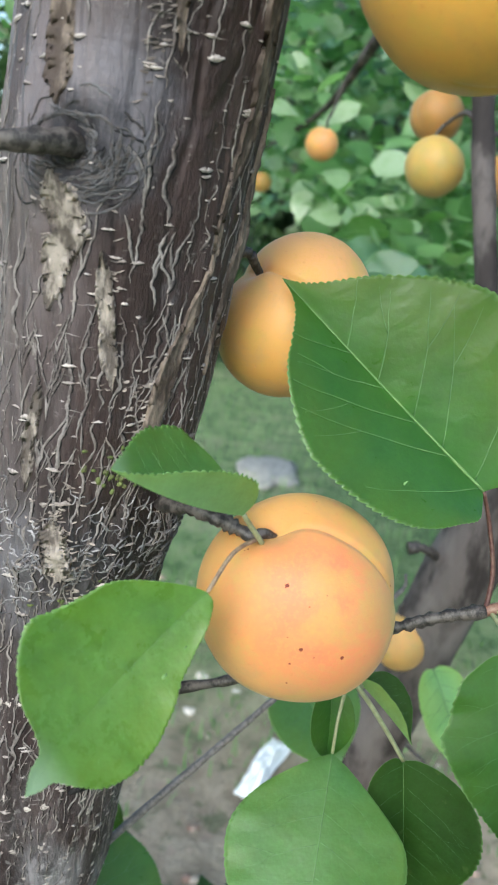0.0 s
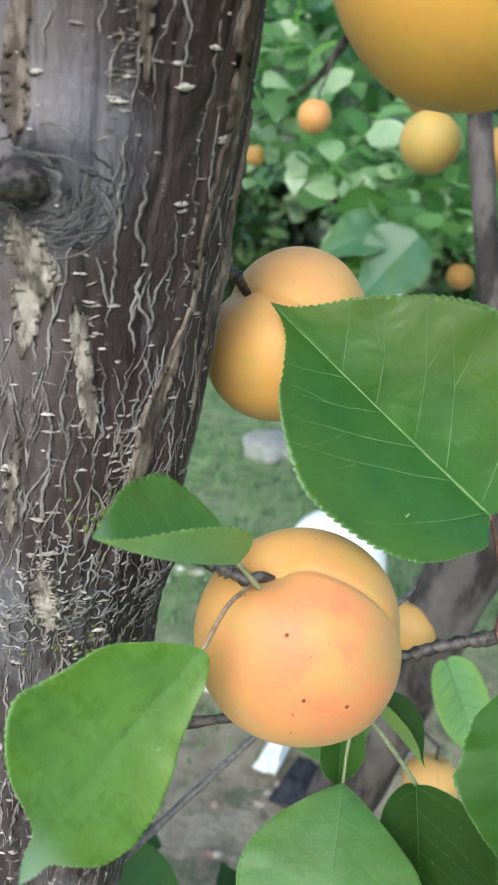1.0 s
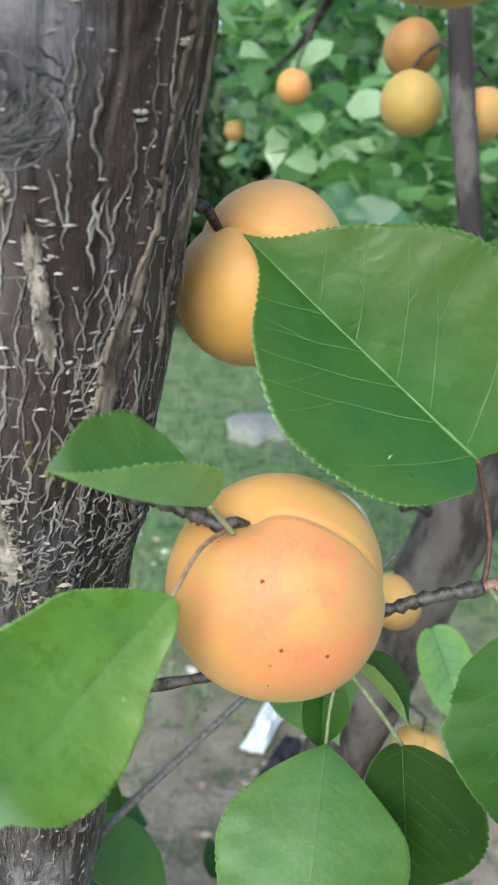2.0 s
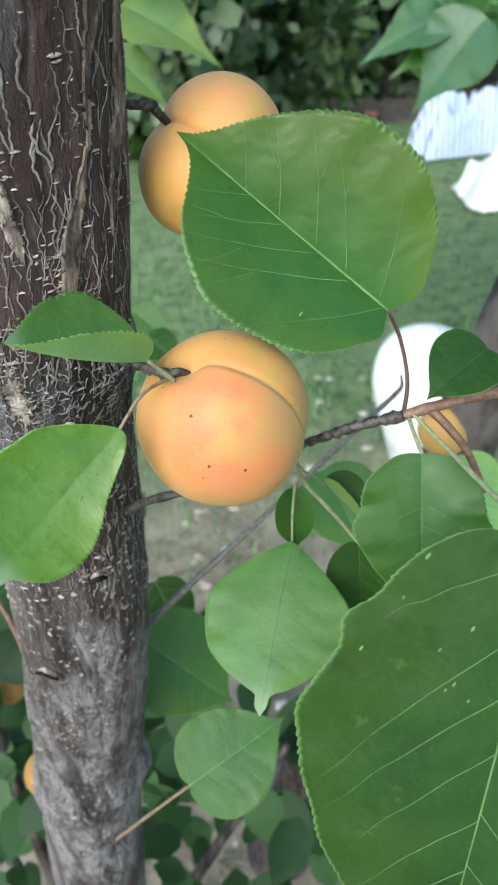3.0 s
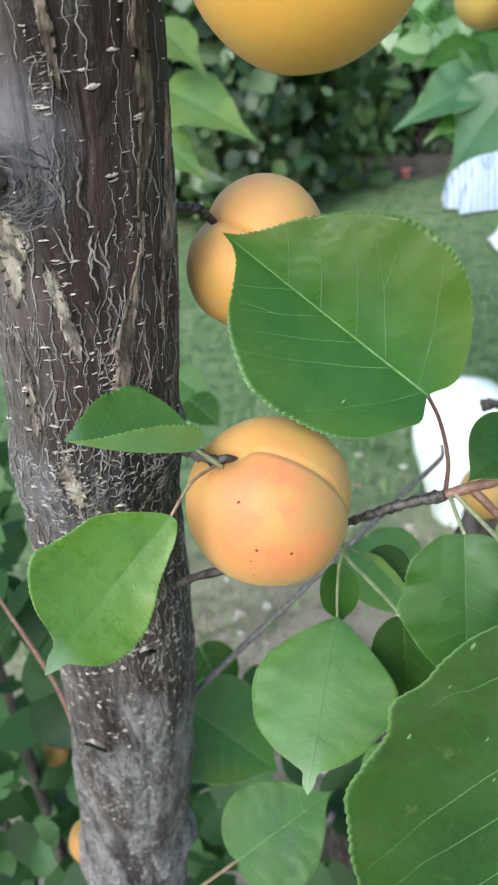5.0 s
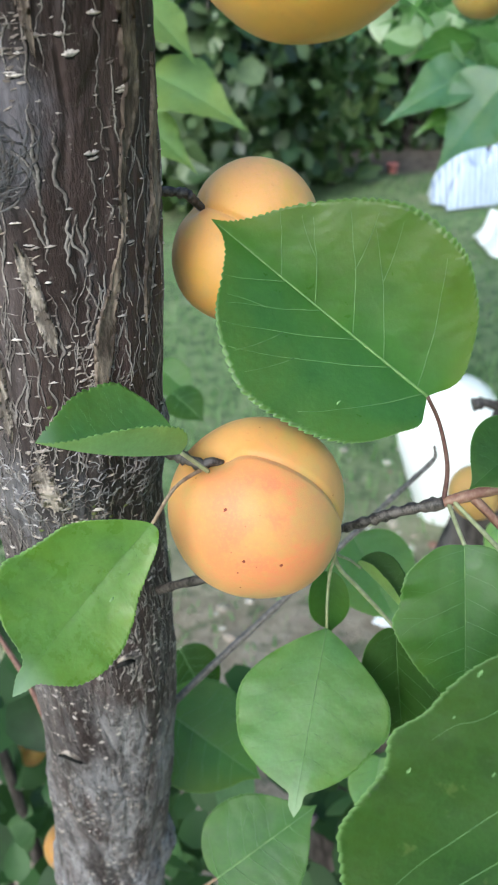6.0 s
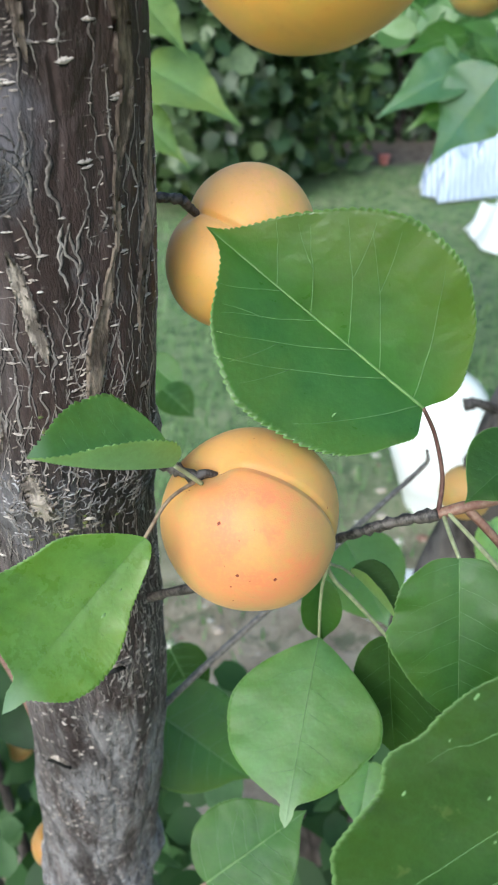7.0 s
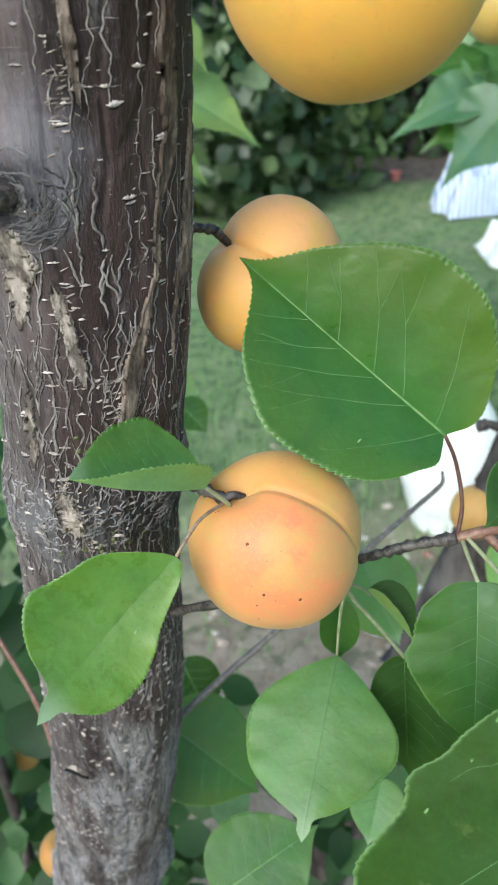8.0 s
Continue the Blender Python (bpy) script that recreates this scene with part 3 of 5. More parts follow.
def spot(tree_or_fruit, centre, normal, r, material, name, seed=0, height=0.00015, squash=0.8):
    """A small irregular raised speck."""
    rng = random.Random(seed)
    n = Vector(normal).normalized()
    u = n.orthogonal().normalized()
    v = n.cross(u)
    bm = bmesh.new()
    ring = [bm.verts.new(Vector(centre) + (math.cos(a) * u + squash * math.sin(a) * v) * r * rng.uniform(0.75, 1.2) - n * height * 0.5)
            for a in [2 * math.pi * k / 10 for k in range(10)]]
    mid = bm.verts.new(Vector(centre) + n * height)
    for k in range(10):
        bm.faces.new((ring[k], ring[(k + 1) % 10], mid))
    return part(name, bm, material, tree_or_fruit)


# ---- apricots ----
def apricot(centre, r, stem, suture, material, label, stem_to=None, cleft=0.055, lobe=0.05, step=0.035, hollow=(0.20, 0.27), tall=0.0, specks=0, detail=(120, 72), seed=1, group="", twin=0.0):
    """A fruit with its stalk hollow at `stem` and the seam running down from it towards `suture`; twin: how far the two cheeks bulge apart."""
    rng = random.Random(seed)
    ob = thing("apricot", label, "fruit", centre, group)
    z = Vector(stem).normalized()
    x = Vector(suture)
    x = (x - x.dot(z) * z).normalized()
    turn = Matrix((x, z.cross(x), z)).transposed()
    off = [Vector((rng.uniform(-9, 9), rng.uniform(-9, 9), rng.uniform(-9, 9))) for _ in range(2)]

    def radius(th, ph):
        ph = (ph + math.pi) % (2 * math.pi) - math.pi
        along = math.sin(th) ** 0.5 if 0 < th < math.pi else 0
        fade = 1.0 - 0.55 * max(0, th / math.pi - 0.35)
        f = 1 - cleft * math.exp(-(ph * max(0.25, math.sin(th)) / 0.055) ** 2) * along * fade
        f -= lobe * math.exp(-(ph * max(0.3, math.sin(th)) / 0.34) ** 2) * along * fade
        f += 0.4 * lobe * math.exp(-((abs(ph) * max(0.3, math.sin(th)) - 0.75) / 0.4) ** 2) * along
        if ph > 0:
            f -= step * math.exp(-(ph * max(0.3, math.sin(th)) / 0.55) ** 2) * along * fade
        f -= hollow[0] * math.exp(-(th / hollow[1]) ** 2)
        f += 0.01 * math.exp(-((math.pi - th) / 0.25) ** 2)
        return r * f * (1 + tall * math.cos(th) ** 2)

    def point(th, ph):
        d = Vector((math.sin(th) * math.cos(ph), math.sin(th) * math.sin(ph), math.cos(th)))
        q = d * radius(th, ph)
        if twin:
            q *= twin * abs(d.y) + math.sqrt(1 - twin * twin * (1 - d.y * d.y))
        q *= 1 + 0.012 * noise.noise(d * 1.7 + off[0])
        return turn @ q

    bm = bmesh.new()
    nu, nv = detail
    angles = []
    for k in range(nu):
        u = 2 * math.pi * k / nu - math.pi
        angles.append(u - 0.72 * math.sin(u))
    north = bm.verts.new(point(0.0001, 0))
    rings = [[bm.verts.new(point(math.pi * (i / nv), a)) for a in angles] for i in range(1, nv)]
    south = bm.verts.new(point(math.pi - 0.0001, 0))
    for k in range(nu):
        bm.faces.new((north, rings[0][k], rings[0][(k + 1) % nu]))
        bm.faces.new((rings[-1][k], south, rings[-1][(k + 1) % nu]))
        for a, b in zip(rings, rings[1:]):
            bm.faces.new((a[k], b[k], b[(k + 1) % nu], a[(k + 1) % nu]))
    part("skin", bm, material, ob)
    if stem_to is not None:
        bm = bmesh.new()
        start = turn @ Vector((0, 0, r * 0.78))
        end = Vector(stem_to) - Vector(centre)
        tube(bm, [start, start.lerp(end, 0.5) + z * r * 0.05, end], (0.0011, 0.0013, 0.0016), 8, 10, 0.2, seed)
        part("fruit_stalk", bm, TWIG, ob)
    for k in range(specks):
        d = Vector((rng.gauss(0, 1), rng.gauss(0, 1), rng.gauss(0, 1))).normalized()
        th, ph = math.acos(d.z), math.atan2(d.y, d.x)
        q = point(th, ph)
        spot(ob, q, q, rng.uniform(0.00014, 0.00036), SPECK, "speck", k, 0.00006)
    return ob, point, turn


def facing_spot(ob, centre, point, turn, direction, r):
    """A speck on the skin in a given direction from the fruit's middle."""
    d = turn.inverted() @ Vector(direction).normalized()
    q = point(math.acos(d.z), math.atan2(d.y, d.x))
    spot(ob, q, q, r, SPECK, "speck", int(1000 * r * 7919) % 97, 0.00008)


# ---- crowds of small leaves ----
def crowd(centres, normals, size, seed, droop=0.5, shape=0.42, stations=5, spread=(0.6, 1.2)):
    """Vertices and faces of many simple bent leaves."""
    rng = np.random.default_rng(seed)
    verts, faces = [], []
    ss = np.linspace(0, 1, stations)
    ws = np.interp(ss, OUTLINE_S, OUTLINE_W)
    ws[0], ws[-1] = 0.08, 0.02
    for c, n in zip(centres, normals):
        n = n / (np.linalg.norm(n) + 1e-9)
        a = rng.normal(size=3)
        a[2] -= droop
        a -= n * a.dot(n)
        a /= np.linalg.norm(a) + 1e-9
        b = np.cross(n, a)
        s = size * rng.uniform(*spread)
        fold, bow = rng.uniform(-0.05, 0.4), rng.uniform(-0.25, 0.15)
        first = len(verts)
        for q, w in zip(ss, ws):
            mid = c + a * s * (q - 0.5) + n * s * bow * (q - 0.5) ** 2 * 2
            verts.append(mid)
            verts.append(mid + b * w * s * shape + n * fold * w * s * shape)
            verts.append(mid - b * w * s * shape + n * fold * w * s * shape)
        for k in range(stations - 1):
            i = first + 3 * k
            faces.append((i, i + 3, i + 4, i + 1))
            faces.append((i, i + 2, i + 5, i + 3))
    return verts, faces


# ---- the setting ----
def ground():
    bm = bmesh.new()
    xs = [-400, -60, -15, -6, -4, -3, *[-2 + 0.16 * k for k in range(26)], 3, 4, 6, 15, 60, 400]
    ys = [-400, -60, -10, -3, -1, *[0.2 * k for k in range(46)], 12, 20, 60, 400]
    grid = [[bm.verts.new((x, y, 0.03 * noise.noise(Vector((x * 0.8, y * 0.8, 0))) + 0.012 * noise.noise(Vector((x * 4, y * 4, 3)))
                           if abs(x) < 10 and -3 < y < 14 else 0)) for x in xs] for y in ys]
    for a, b in zip(grid, grid[1:]):
        for k in range(len(xs) - 1):
            bm.faces.new((a[k], a[k + 1], b[k + 1], b[k]))
    return tagged(part("ground", bm, SOIL), "patchy garden ground of bare pale soil and short grass", "ground", kind="structure")


ground()


def grass():
    rng = np.random.default_rng(5)
    verts, faces = [], []
    for _ in range(15000):
        y = 1.3 + 5.9 * rng.random() ** 1.3
        x = rng.uniform(-0.55 * y - 0.4, 0.45 * y + 0.3)
        cover = 0.30 * y - 0.12 * x + 0.5 + 0.5 * noise.noise(Vector((x * 1.6, y * 1.6, 0)))
        if cover < 0.9 + 0.4 * rng.random():
            continue
        h, a, w = rng.uniform(0.025, 0.075), rng.uniform(0, 6.28), rng.uniform(0.002, 0.0045)
        lean = rng.uniform(0.1, 0.8) * h
        u = np.array((math.cos(a), math.sin(a), 0))
        v = np.array((-u[1], u[0], 0))
        z = 0.03 * noise.noise(Vector((x * 0.8, y * 0.8, 0))) - 0.008
        p = np.array((x, y, z))
        i = len(verts)
        verts += [p - v * w, p + v * w, p + u * lean * 0.4 + v * w * 0.7 + (0, 0, h * 0.65), p + u * lean * 0.4 - v * w * 0.7 + (0, 0, h * 0.65),
                  p + u * lean + (0, 0, h)]
        faces += [(i, i + 1, i + 2, i + 3), (i + 3, i + 2, i + 4)]
    tagged(from_arrays("grass", verts, faces, GRASS), "short patchy green lawn grass on the garden ground", "grass", kind="stuff")


grass()


def litter():
    """Small stones, crumbs and dry leaf scraps on the bare soil."""
    rng = np.random.default_rng(17)
    verts, faces = [], []
    for _ in range(260):
        x, y, r = rng.uniform(-0.45, 0.55), rng.uniform(0.75, 2.6), rng.choice((0.004, 0.006, 0.009, 0.014, 0.02))
        z = 0.03 * noise.noise(Vector((x * 0.8, y * 0.8, 0))) + 0.012 * noise.noise(Vector((x * 4, y * 4, 3)))
        i, n = len(verts), 7
        for ring, high in ((1.0, 0.0), (0.75, 0.45)):
            for k in range(n):
                a = 2 * math.pi * k / n
                q = r * ring * rng.uniform(0.7, 1.25)
                verts.append((x + q * math.cos(a), y + 0.8 * q * math.sin(a), z + r * high * rng.uniform(0.6, 1.2) - 0.001))
        verts.append((x, y, z + 0.55 * r))
        for k in range(n):
            j = (k + 1) % n
            faces.append((i + k, i + j, i + n + j, i + n + k))
            faces.append((i + n + k, i + n + j, i + 2 * n))
    tagged(from_arrays("pebbles", verts, faces, LITTER), "small pale stones and dry scraps on the soil", "stones", kind="stuff")


litter()


# ---- the apricot tree in front ----
tree = thing("apricot_tree", "young apricot tree with dark fissured bark and broad green leaves", "tree", (-0.2, 0.36, 0.0))
TREE_AT = Vector(tree.location)
TRUNK_Z = (-0.06, 0.0, 0.12, 0.5, 0.9, 0.98, 1.06, 1.14, 1.2, 1.25, 1.31, 1.4, 1.6, 1.9, 2.3)
TRUNK_X = (-0.202, -0.2, -0.196, -0.165, -0.0987, -0.0809, -0.0634, -0.0514, -0.0435, -0.0342, -0.0271, -0.012, 0.015, 0.05, 0.09)
TRUNK_Y = (0.36, 0.36, 0.357, 0.33, 0.278, 0.264, 0.249, 0.2345, 0.2235, 0.2165, 0.2105, 0.194, 0.165, 0.12, 0.06)
TRUNK_R = (0.066, 0.06, 0.048, 0.036, 0.0314, 0.0308, 0.0308, 0.03, 0.0277, 0.0285, 0.0301, 0.0278, 0.026, 0.022, 0.016)


def bell(d, w):
    return math.exp(-(d / w) ** 2)


def trunk_point(z, a, proud=0.0):
    """The bark's surface at height z; a: the angle round it, 0 towards +x, -90 degrees towards the viewer's side."""
    c = Vector((np.interp(z, TRUNK_Z, TRUNK_X), np.interp(z, TRUNK_Z, TRUNK_Y), z))
    r = float(np.interp(z, TRUNK_Z, TRUNK_R))
    d = Vector((math.cos(a), math.sin(a), 0))
    q = Vector((d.x * 2.2, d.y * 2.2, z * 9))
    r += 0.0016 * noise.noise(q) + 0.0011 * noise.noise(Vector((d.x * 5, d.y * 5, z * 16))) + 0.0006 * noise.noise(Vector((d.x * 11, d.y * 11, z * 60)))
    turn = (a + 1.76 + math.pi) % (2 * math.pi) - math.pi
    r += 0.0042 * bell(z - 1.313, 0.016) * bell(turn, 0.5)
    r -= 0.0035 * bell(z - 1.3128, 0.005) * bell(turn, 0.15)
    r += 0.0028 * bell(z - 1.214, 0.014) * (0.75 + 0.25 * math.cos(a + 0.6))
    r += 0.0014 * bell(z - 1.01, 0.02) + (0.0045 + 0.002 * math.sin(3 * a)) * bell(z - 0.908, 0.014)
    r += 0.0012 * noise.noise(Vector((d.x * 7, d.y * 7, z * 160))) * bell(z - 1.214, 0.018)
    return c + d * (r + proud)


def trunk():
    heights = [*np.linspace(-0.06, 0.84, 36), *np.linspace(0.844, 1.46, 260), *np.linspace(1.48, 2.3, 30)]
    n = 112
    bm = bmesh.new()
    rings = [[bm.verts.new(trunk_point(z, 2 * math.pi * k / n) - TREE_AT) for k in range(n)] for z in heights]
    for a, b in zip(rings, rings[1:]):
        for k in range(n):
            bm.faces.new((a[k], a[(k + 1) % n], b[(k + 1) % n], b[k]))
    bm.faces.new(rings[-1])
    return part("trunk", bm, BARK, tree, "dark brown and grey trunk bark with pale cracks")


trunk()


def bark_ridges():
    """Pale wavy raised cracks running up the bark, which wander, fork and die out, with near-black strips along them as
    painted shadow.
    """
    rng = random.Random(11)
    verts, faces = [], []
    deep, deep_faces = [], []

    def thread(line, w, proud=0.00018):
        """A raised seam through points given as height, angle and a share of the width."""
        i0, j0 = len(verts), len(deep)
        for k, (z, a, share) in enumerate(line):
            p, q = line[max(k - 1, 0)], line[min(k + 1, len(line) - 1)]
            dz, da = q[0] - p[0], (q[1] - p[1]) * 0.029
            n = math.hypot(dz, da) + 1e-9
            ww = w * share * (0.75 + 0.5 * rng.random())
            oz, oa = da / n * ww, -dz / n * ww / 0.029
            for side, high in ((1.0, -0.00012), (0.55, proud * 0.8), (0.0, proud), (-0.55, proud * 0.8), (-1.0, -0.00012)):
                verts.append(trunk_point(z + oz * side, a + oa * side, high))
            # A flat near-black strip along one edge, the seam's shadow put into colour.
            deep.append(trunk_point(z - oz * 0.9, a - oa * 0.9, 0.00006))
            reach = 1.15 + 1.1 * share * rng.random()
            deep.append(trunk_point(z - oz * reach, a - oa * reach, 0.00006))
        for k in range(len(line) - 1):
            i = i0 + 5 * k
            faces.extend((i + s, i + s + 1, i + s + 6, i + s + 5) for s in range(4))
            j = j0 + 2 * k
            deep_faces.append((j, j + 1, j + 3, j + 2))

    def level(z, a, half):
        """A fine pale line lying across the bark."""
        i0, tilt = len(verts), rng.uniform(-0.15, 0.15)
        for k in range(7):
            q = k / 3 - 1
            zz, t = z + tilt * q * half + rng.gauss(0, 0.00008), 0.00013 * (1.05 - abs(q)) + 0.00003
            aa = a + q * half / 0.029
            verts.extend((trunk_point(zz - t, aa, -0.0001), trunk_point(zz, aa, 0.0002), trunk_point(zz + t, aa, -0.0001)))
        for k in range(6):
            i = i0 + 3 * k
            faces.extend(((i, i + 1, i + 4, i + 3), (i + 1, i + 2, i + 5, i + 4)))

    columns = 46
    gap = 2 * math.pi / columns

    def wander(c, z):
        """The angle of one seam's course at height z."""
        return c * gap + gap * (0.42 * noise.noise(Vector((c * 3.1, z * 55, 0))) + 0.44 * noise.noise(Vector((c * 7.7, z * 170, 4))) + 0.2 * noise.noise(Vector((c * 1.7, z * 520, 8))))

    for c in range(columns):
        z = 0.86 + rng.uniform(0, 0.012)
        while z < 1.46:
            upper = z > 1.10
            length = rng.uniform(0.010, 0.042) if upper else rng.uniform(0.004, 0.012)
            w = rng.uniform(0.00034, 0.00072) * (1.0 if upper else 0.6)
            steps = max(5, int(length / 0.0008))
            line = []
            for k in range(steps + 1):
                f = k / steps
                zz = z + f * length
                swell = min(1.0, 6 * f + 0.15, 6 * (1 - f) + 0.15) * (0.65 + 0.5 * noise.noise(Vector((c, zz * 240, 2))))
                line.append((zz, wander(c, zz), max(0.12, swell)))
            turned = (c * gap + 1.76 + math.pi) % (2 * math.pi) - math.pi
            if z > 1.30 and rng.random() < 0.5 or 1.28 < z < 1.325 and abs(turned) < 0.42:
                z += length
                continue
            thread(line, w * (0.7 if z > 1.30 else 1.0))
            for _ in range(rng.choice((0, 1, 1, 2, 2)) if upper and z < 1.29 else 0):
                side, z0, run = rng.choice((-1, 1)), z + length * rng.uniform(0.0, 0.7), rng.uniform(0.009, 0.019)
                fork = []
                for k in range(11):
                    f = k / 10
                    zz = z0 + run * f
                    a = wander(c, zz) * (1 - f ** 1.3) + wander(c + side, zz) * f ** 1.3
                    fork.append((zz, a + 0.012 * noise.noise(Vector((zz * 420, c, 1))), max(0.15, 0.9 - 0.5 * abs(f - 0.3))))
                thread(fork, w * 0.7)
            z += length + (rng.choice((0.001, 0.002, 0.005, 0.010)) if upper else rng.uniform(0.004, 0.016))
    for k in range(1500):
        z, a = rng.uniform(1.085, 1.20) if k % 4 else rng.uniform(0.87, 1.085), rng.uniform(-math.pi, math.pi)
        length, lean = rng.uniform(0.002, 0.008), rng.gauss(0, 2.5)
        thread([(z + length * f / 5, a + lean * length * f / 5 + 0.012 * noise.noise(Vector((z * 200 + f * 0.7, a * 9, 6))), 0.35 + 0.65 * math.sin(math.pi * (f + 0.4) / 6)) for f in range(6)], rng.uniform(0.00014, 0.00030), 0.00022)
    for k in range(150):
        z, a, lean = rng.uniform(1.216, 1.27), rng.uniform(-3.0, 0.4), rng.choice((-1, 1)) * rng.uniform(4, 16)
        length = rng.uniform(0.004, 0.012)
        thread([(z + length * f / 8, a + lean * length * f / 8 + 0.014 * noise.noise(Vector((z * 90 + f * 0.6, a, 3))), 0.3 + 0.7 * math.sin(math.pi * (f + 0.4) / 9)) for f in range(9)], rng.uniform(0.00016, 0.00030), 0.00025)
    for k in range(460):
        level(rng.uniform(1.1, 1.46), rng.uniform(-math.pi, math.pi), rng.uniform(0.0012, 0.0034))
    verts[:] = [v - TREE_AT for v in verts]
    tagged(from_arrays("bark_cracks", verts, faces, RIDGE, tree, "pale raised cracks in the bark"), kind="stuff")
    tagged(from_arrays("crack_shade", [v - TREE_AT for v in deep], deep_faces, HOLLOW, tree, "near-black strips painting shade beside the cracks"), kind="stuff")
    verts, faces = [], []

    def ribbon(line, w):
        """A thin raised thread of bark through points given as height and angle."""
        i0 = len(verts)
        for k, (z, a) in enumerate(line):
            p, q = line[max(k - 1, 0)], line[min(k + 1, len(line) - 1)]
            dz, da = q[0] - p[0], (q[1] - p[1]) * 0.029
            n = math.hypot(dz, da) + 1e-9
            ww = w * (0.4 + 0.6 * math.sin(math.pi * (k + 0.5) / len(line)))
            oz, oa = da / n * ww, -dz / n * ww / 0.029
            verts.extend((trunk_point(z + oz, a + oa, -0.0001), trunk_point(z, a, 0.0004), trunk_point(z - oz, a - oa, -0.0001)))
        for k in range(len(line) - 1):
            i = i0 + 3 * k
            faces.extend(((i, i + 1, i + 4, i + 3), (i + 1, i + 2, i + 5, i + 4)))

    for k in range(1250):
        z, a, heading = rng.gauss(1.211, 0.009) if k < 900 else rng.gauss(0.910, 0.012), rng.uniform(-math.pi, math.pi), rng.uniform(0, 2 * math.pi)
        line = []
        for _ in range(rng.randint(5, 12)):
            line.append((z, a))
            heading += rng.gauss(0, 0.5)
            z, a = z + 0.00055 * math.sin(heading), a + 0.00055 * math.cos(heading) / 0.029
        ribbon(line, rng.uniform(0.00018, 0.00038))
    verts[:] = [v - TREE_AT for v in verts]
    tagged(from_arrays("bark_wrinkle", verts, faces, WRINKLE, tree, "dark wrinkled ring of bark"), kind="stuff")
    verts, faces = [], []
    for k in range(130):
        r, start = rng.uniform(0.002, 0.014), rng.uniform(0, 2 * math.pi) if k % 3 else rng.uniform(-1.7, -0.4)
        span = rng.uniform(0.4, 1.1)
        turns = [start + span * q / 9 for q in range(10)]
        rough = [r * (1 + 0.45 * noise.noise(Vector((math.cos(t) * 1.6, math.sin(t) * 1.6, k * 0.13)))) for t in turns]
        ribbon([(1.3132 + 0.8 * q * math.sin(t) + rng.gauss(0, 0.0002), -1.765 + 1.1 * q * math.cos(t) / 0.029) for t, q in zip(turns, rough)], rng.uniform(0.0002, 0.0005))
    tagged(from_arrays("bark_knot", [v - TREE_AT for v in verts], faces, KNOT, tree, "dark swirled bark round the dead twig"), kind="stuff")


def lenticels():
    """Corky dashes lying across the bark: the wide ones are lips with a torn upper edge over a dark slit, the rest are specks."""
    rng = random.Random(23)
    verts, faces = [], []
    slits, slit_faces = [], []
    for k in range(900):
        z, a = rng.uniform(1.09, 1.46), rng.uniform(-math.pi, math.pi)
        if 1.195 < z < 1.228 and rng.random() < 0.7:
            continue
        half = rng.choice((0.0006, 0.0008, 0.001, 0.0012, 0.0016, 0.0021))
        tall = max(0.0003, half * rng.uniform(0.22, 0.55))
        sag, tilt, n = rng.uniform(-0.25, 0.35), rng.uniform(-0.12, 0.12), 13
        i, j = len(verts), len(slits)
        for q in range(n + 1):
            s = 2 * q / n - 1
            bulge = max(0.05, 1 - s * s)
            u, mid = half * s, z + tilt * half * s - sag * half * 0.5 * (1 - s * s)
            torn = 0.5 * (rng.uniform(0.3, 1.7) + rng.uniform(0.3, 1.7))
            for v, high in ((tall * bulge * torn, -0.0001), (tall * bulge * torn * 0.55, 0.00045 * bulge), (-tall * bulge * 0.15, 0.0005 * bulge), (-tall * bulge * rng.uniform(0.4, 0.8), -0.0001)):
                verts.append(trunk_point(mid + v, a + u / 0.029, high))
            slits.append(trunk_point(mid - tall * bulge * 0.45, a + u / 0.029, 0.0001))
            slits.append(trunk_point(mid - tall * bulge * rng.uniform(0.9, 1.4), a + u / 0.029, 0.00008))
        for q in range(n):
            faces.extend((i + 4 * q + s, i + 4 * q + s + 1, i + 4 * q + s + 5, i + 4 * q + s + 4) for s in range(3))
            slit_faces.append((j + 2 * q, j + 2 * q + 1, j + 2 * q + 3, j + 2 * q + 2))
    for k in range(2100):
        low = k % 5 < 3
        z = rng.uniform(0.86, 1.17) if low else rng.uniform(1.1, 1.46)
        a = rng.uniform(-math.pi, math.pi)
        half = rng.choice((0.0004, 0.0007, 0.0010, 0.0013, 0.0016)) if low else rng.choice((0.0003, 0.0004, 0.0006, 0.0009))
        tall = half * rng.uniform(0.22, 0.5) * (2.2 if low else 1.0)
        tilt = rng.uniform(-0.25, 0.25)
        i = len(verts)
        n = 12
        for j in range(n):
            t = 2 * math.pi * j / n
            u, v = half * math.cos(t) * rng.uniform(0.4, 1.3), tall * math.sin(t) * rng.uniform(0.3, 1.6)
            verts.append(trunk_point(z + v + tilt * u, a + u / 0.029, -0.0001))
        verts.append(trunk_point(z + rng.uniform(-0.4, 0.4) * tall, a + rng.uniform(-0.4, 0.4) * half / 0.029, 0.00032))
        faces.extend((i + j, i + (j + 1) % n, i + n) for j in range(n))
    tagged(from_arrays("bark_speckle", [v - TREE_AT for v in verts], faces, LENTICEL, tree, "pale corky dashes across the bark"), kind="stuff")
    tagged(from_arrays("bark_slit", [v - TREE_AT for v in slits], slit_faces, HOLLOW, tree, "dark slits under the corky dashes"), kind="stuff")


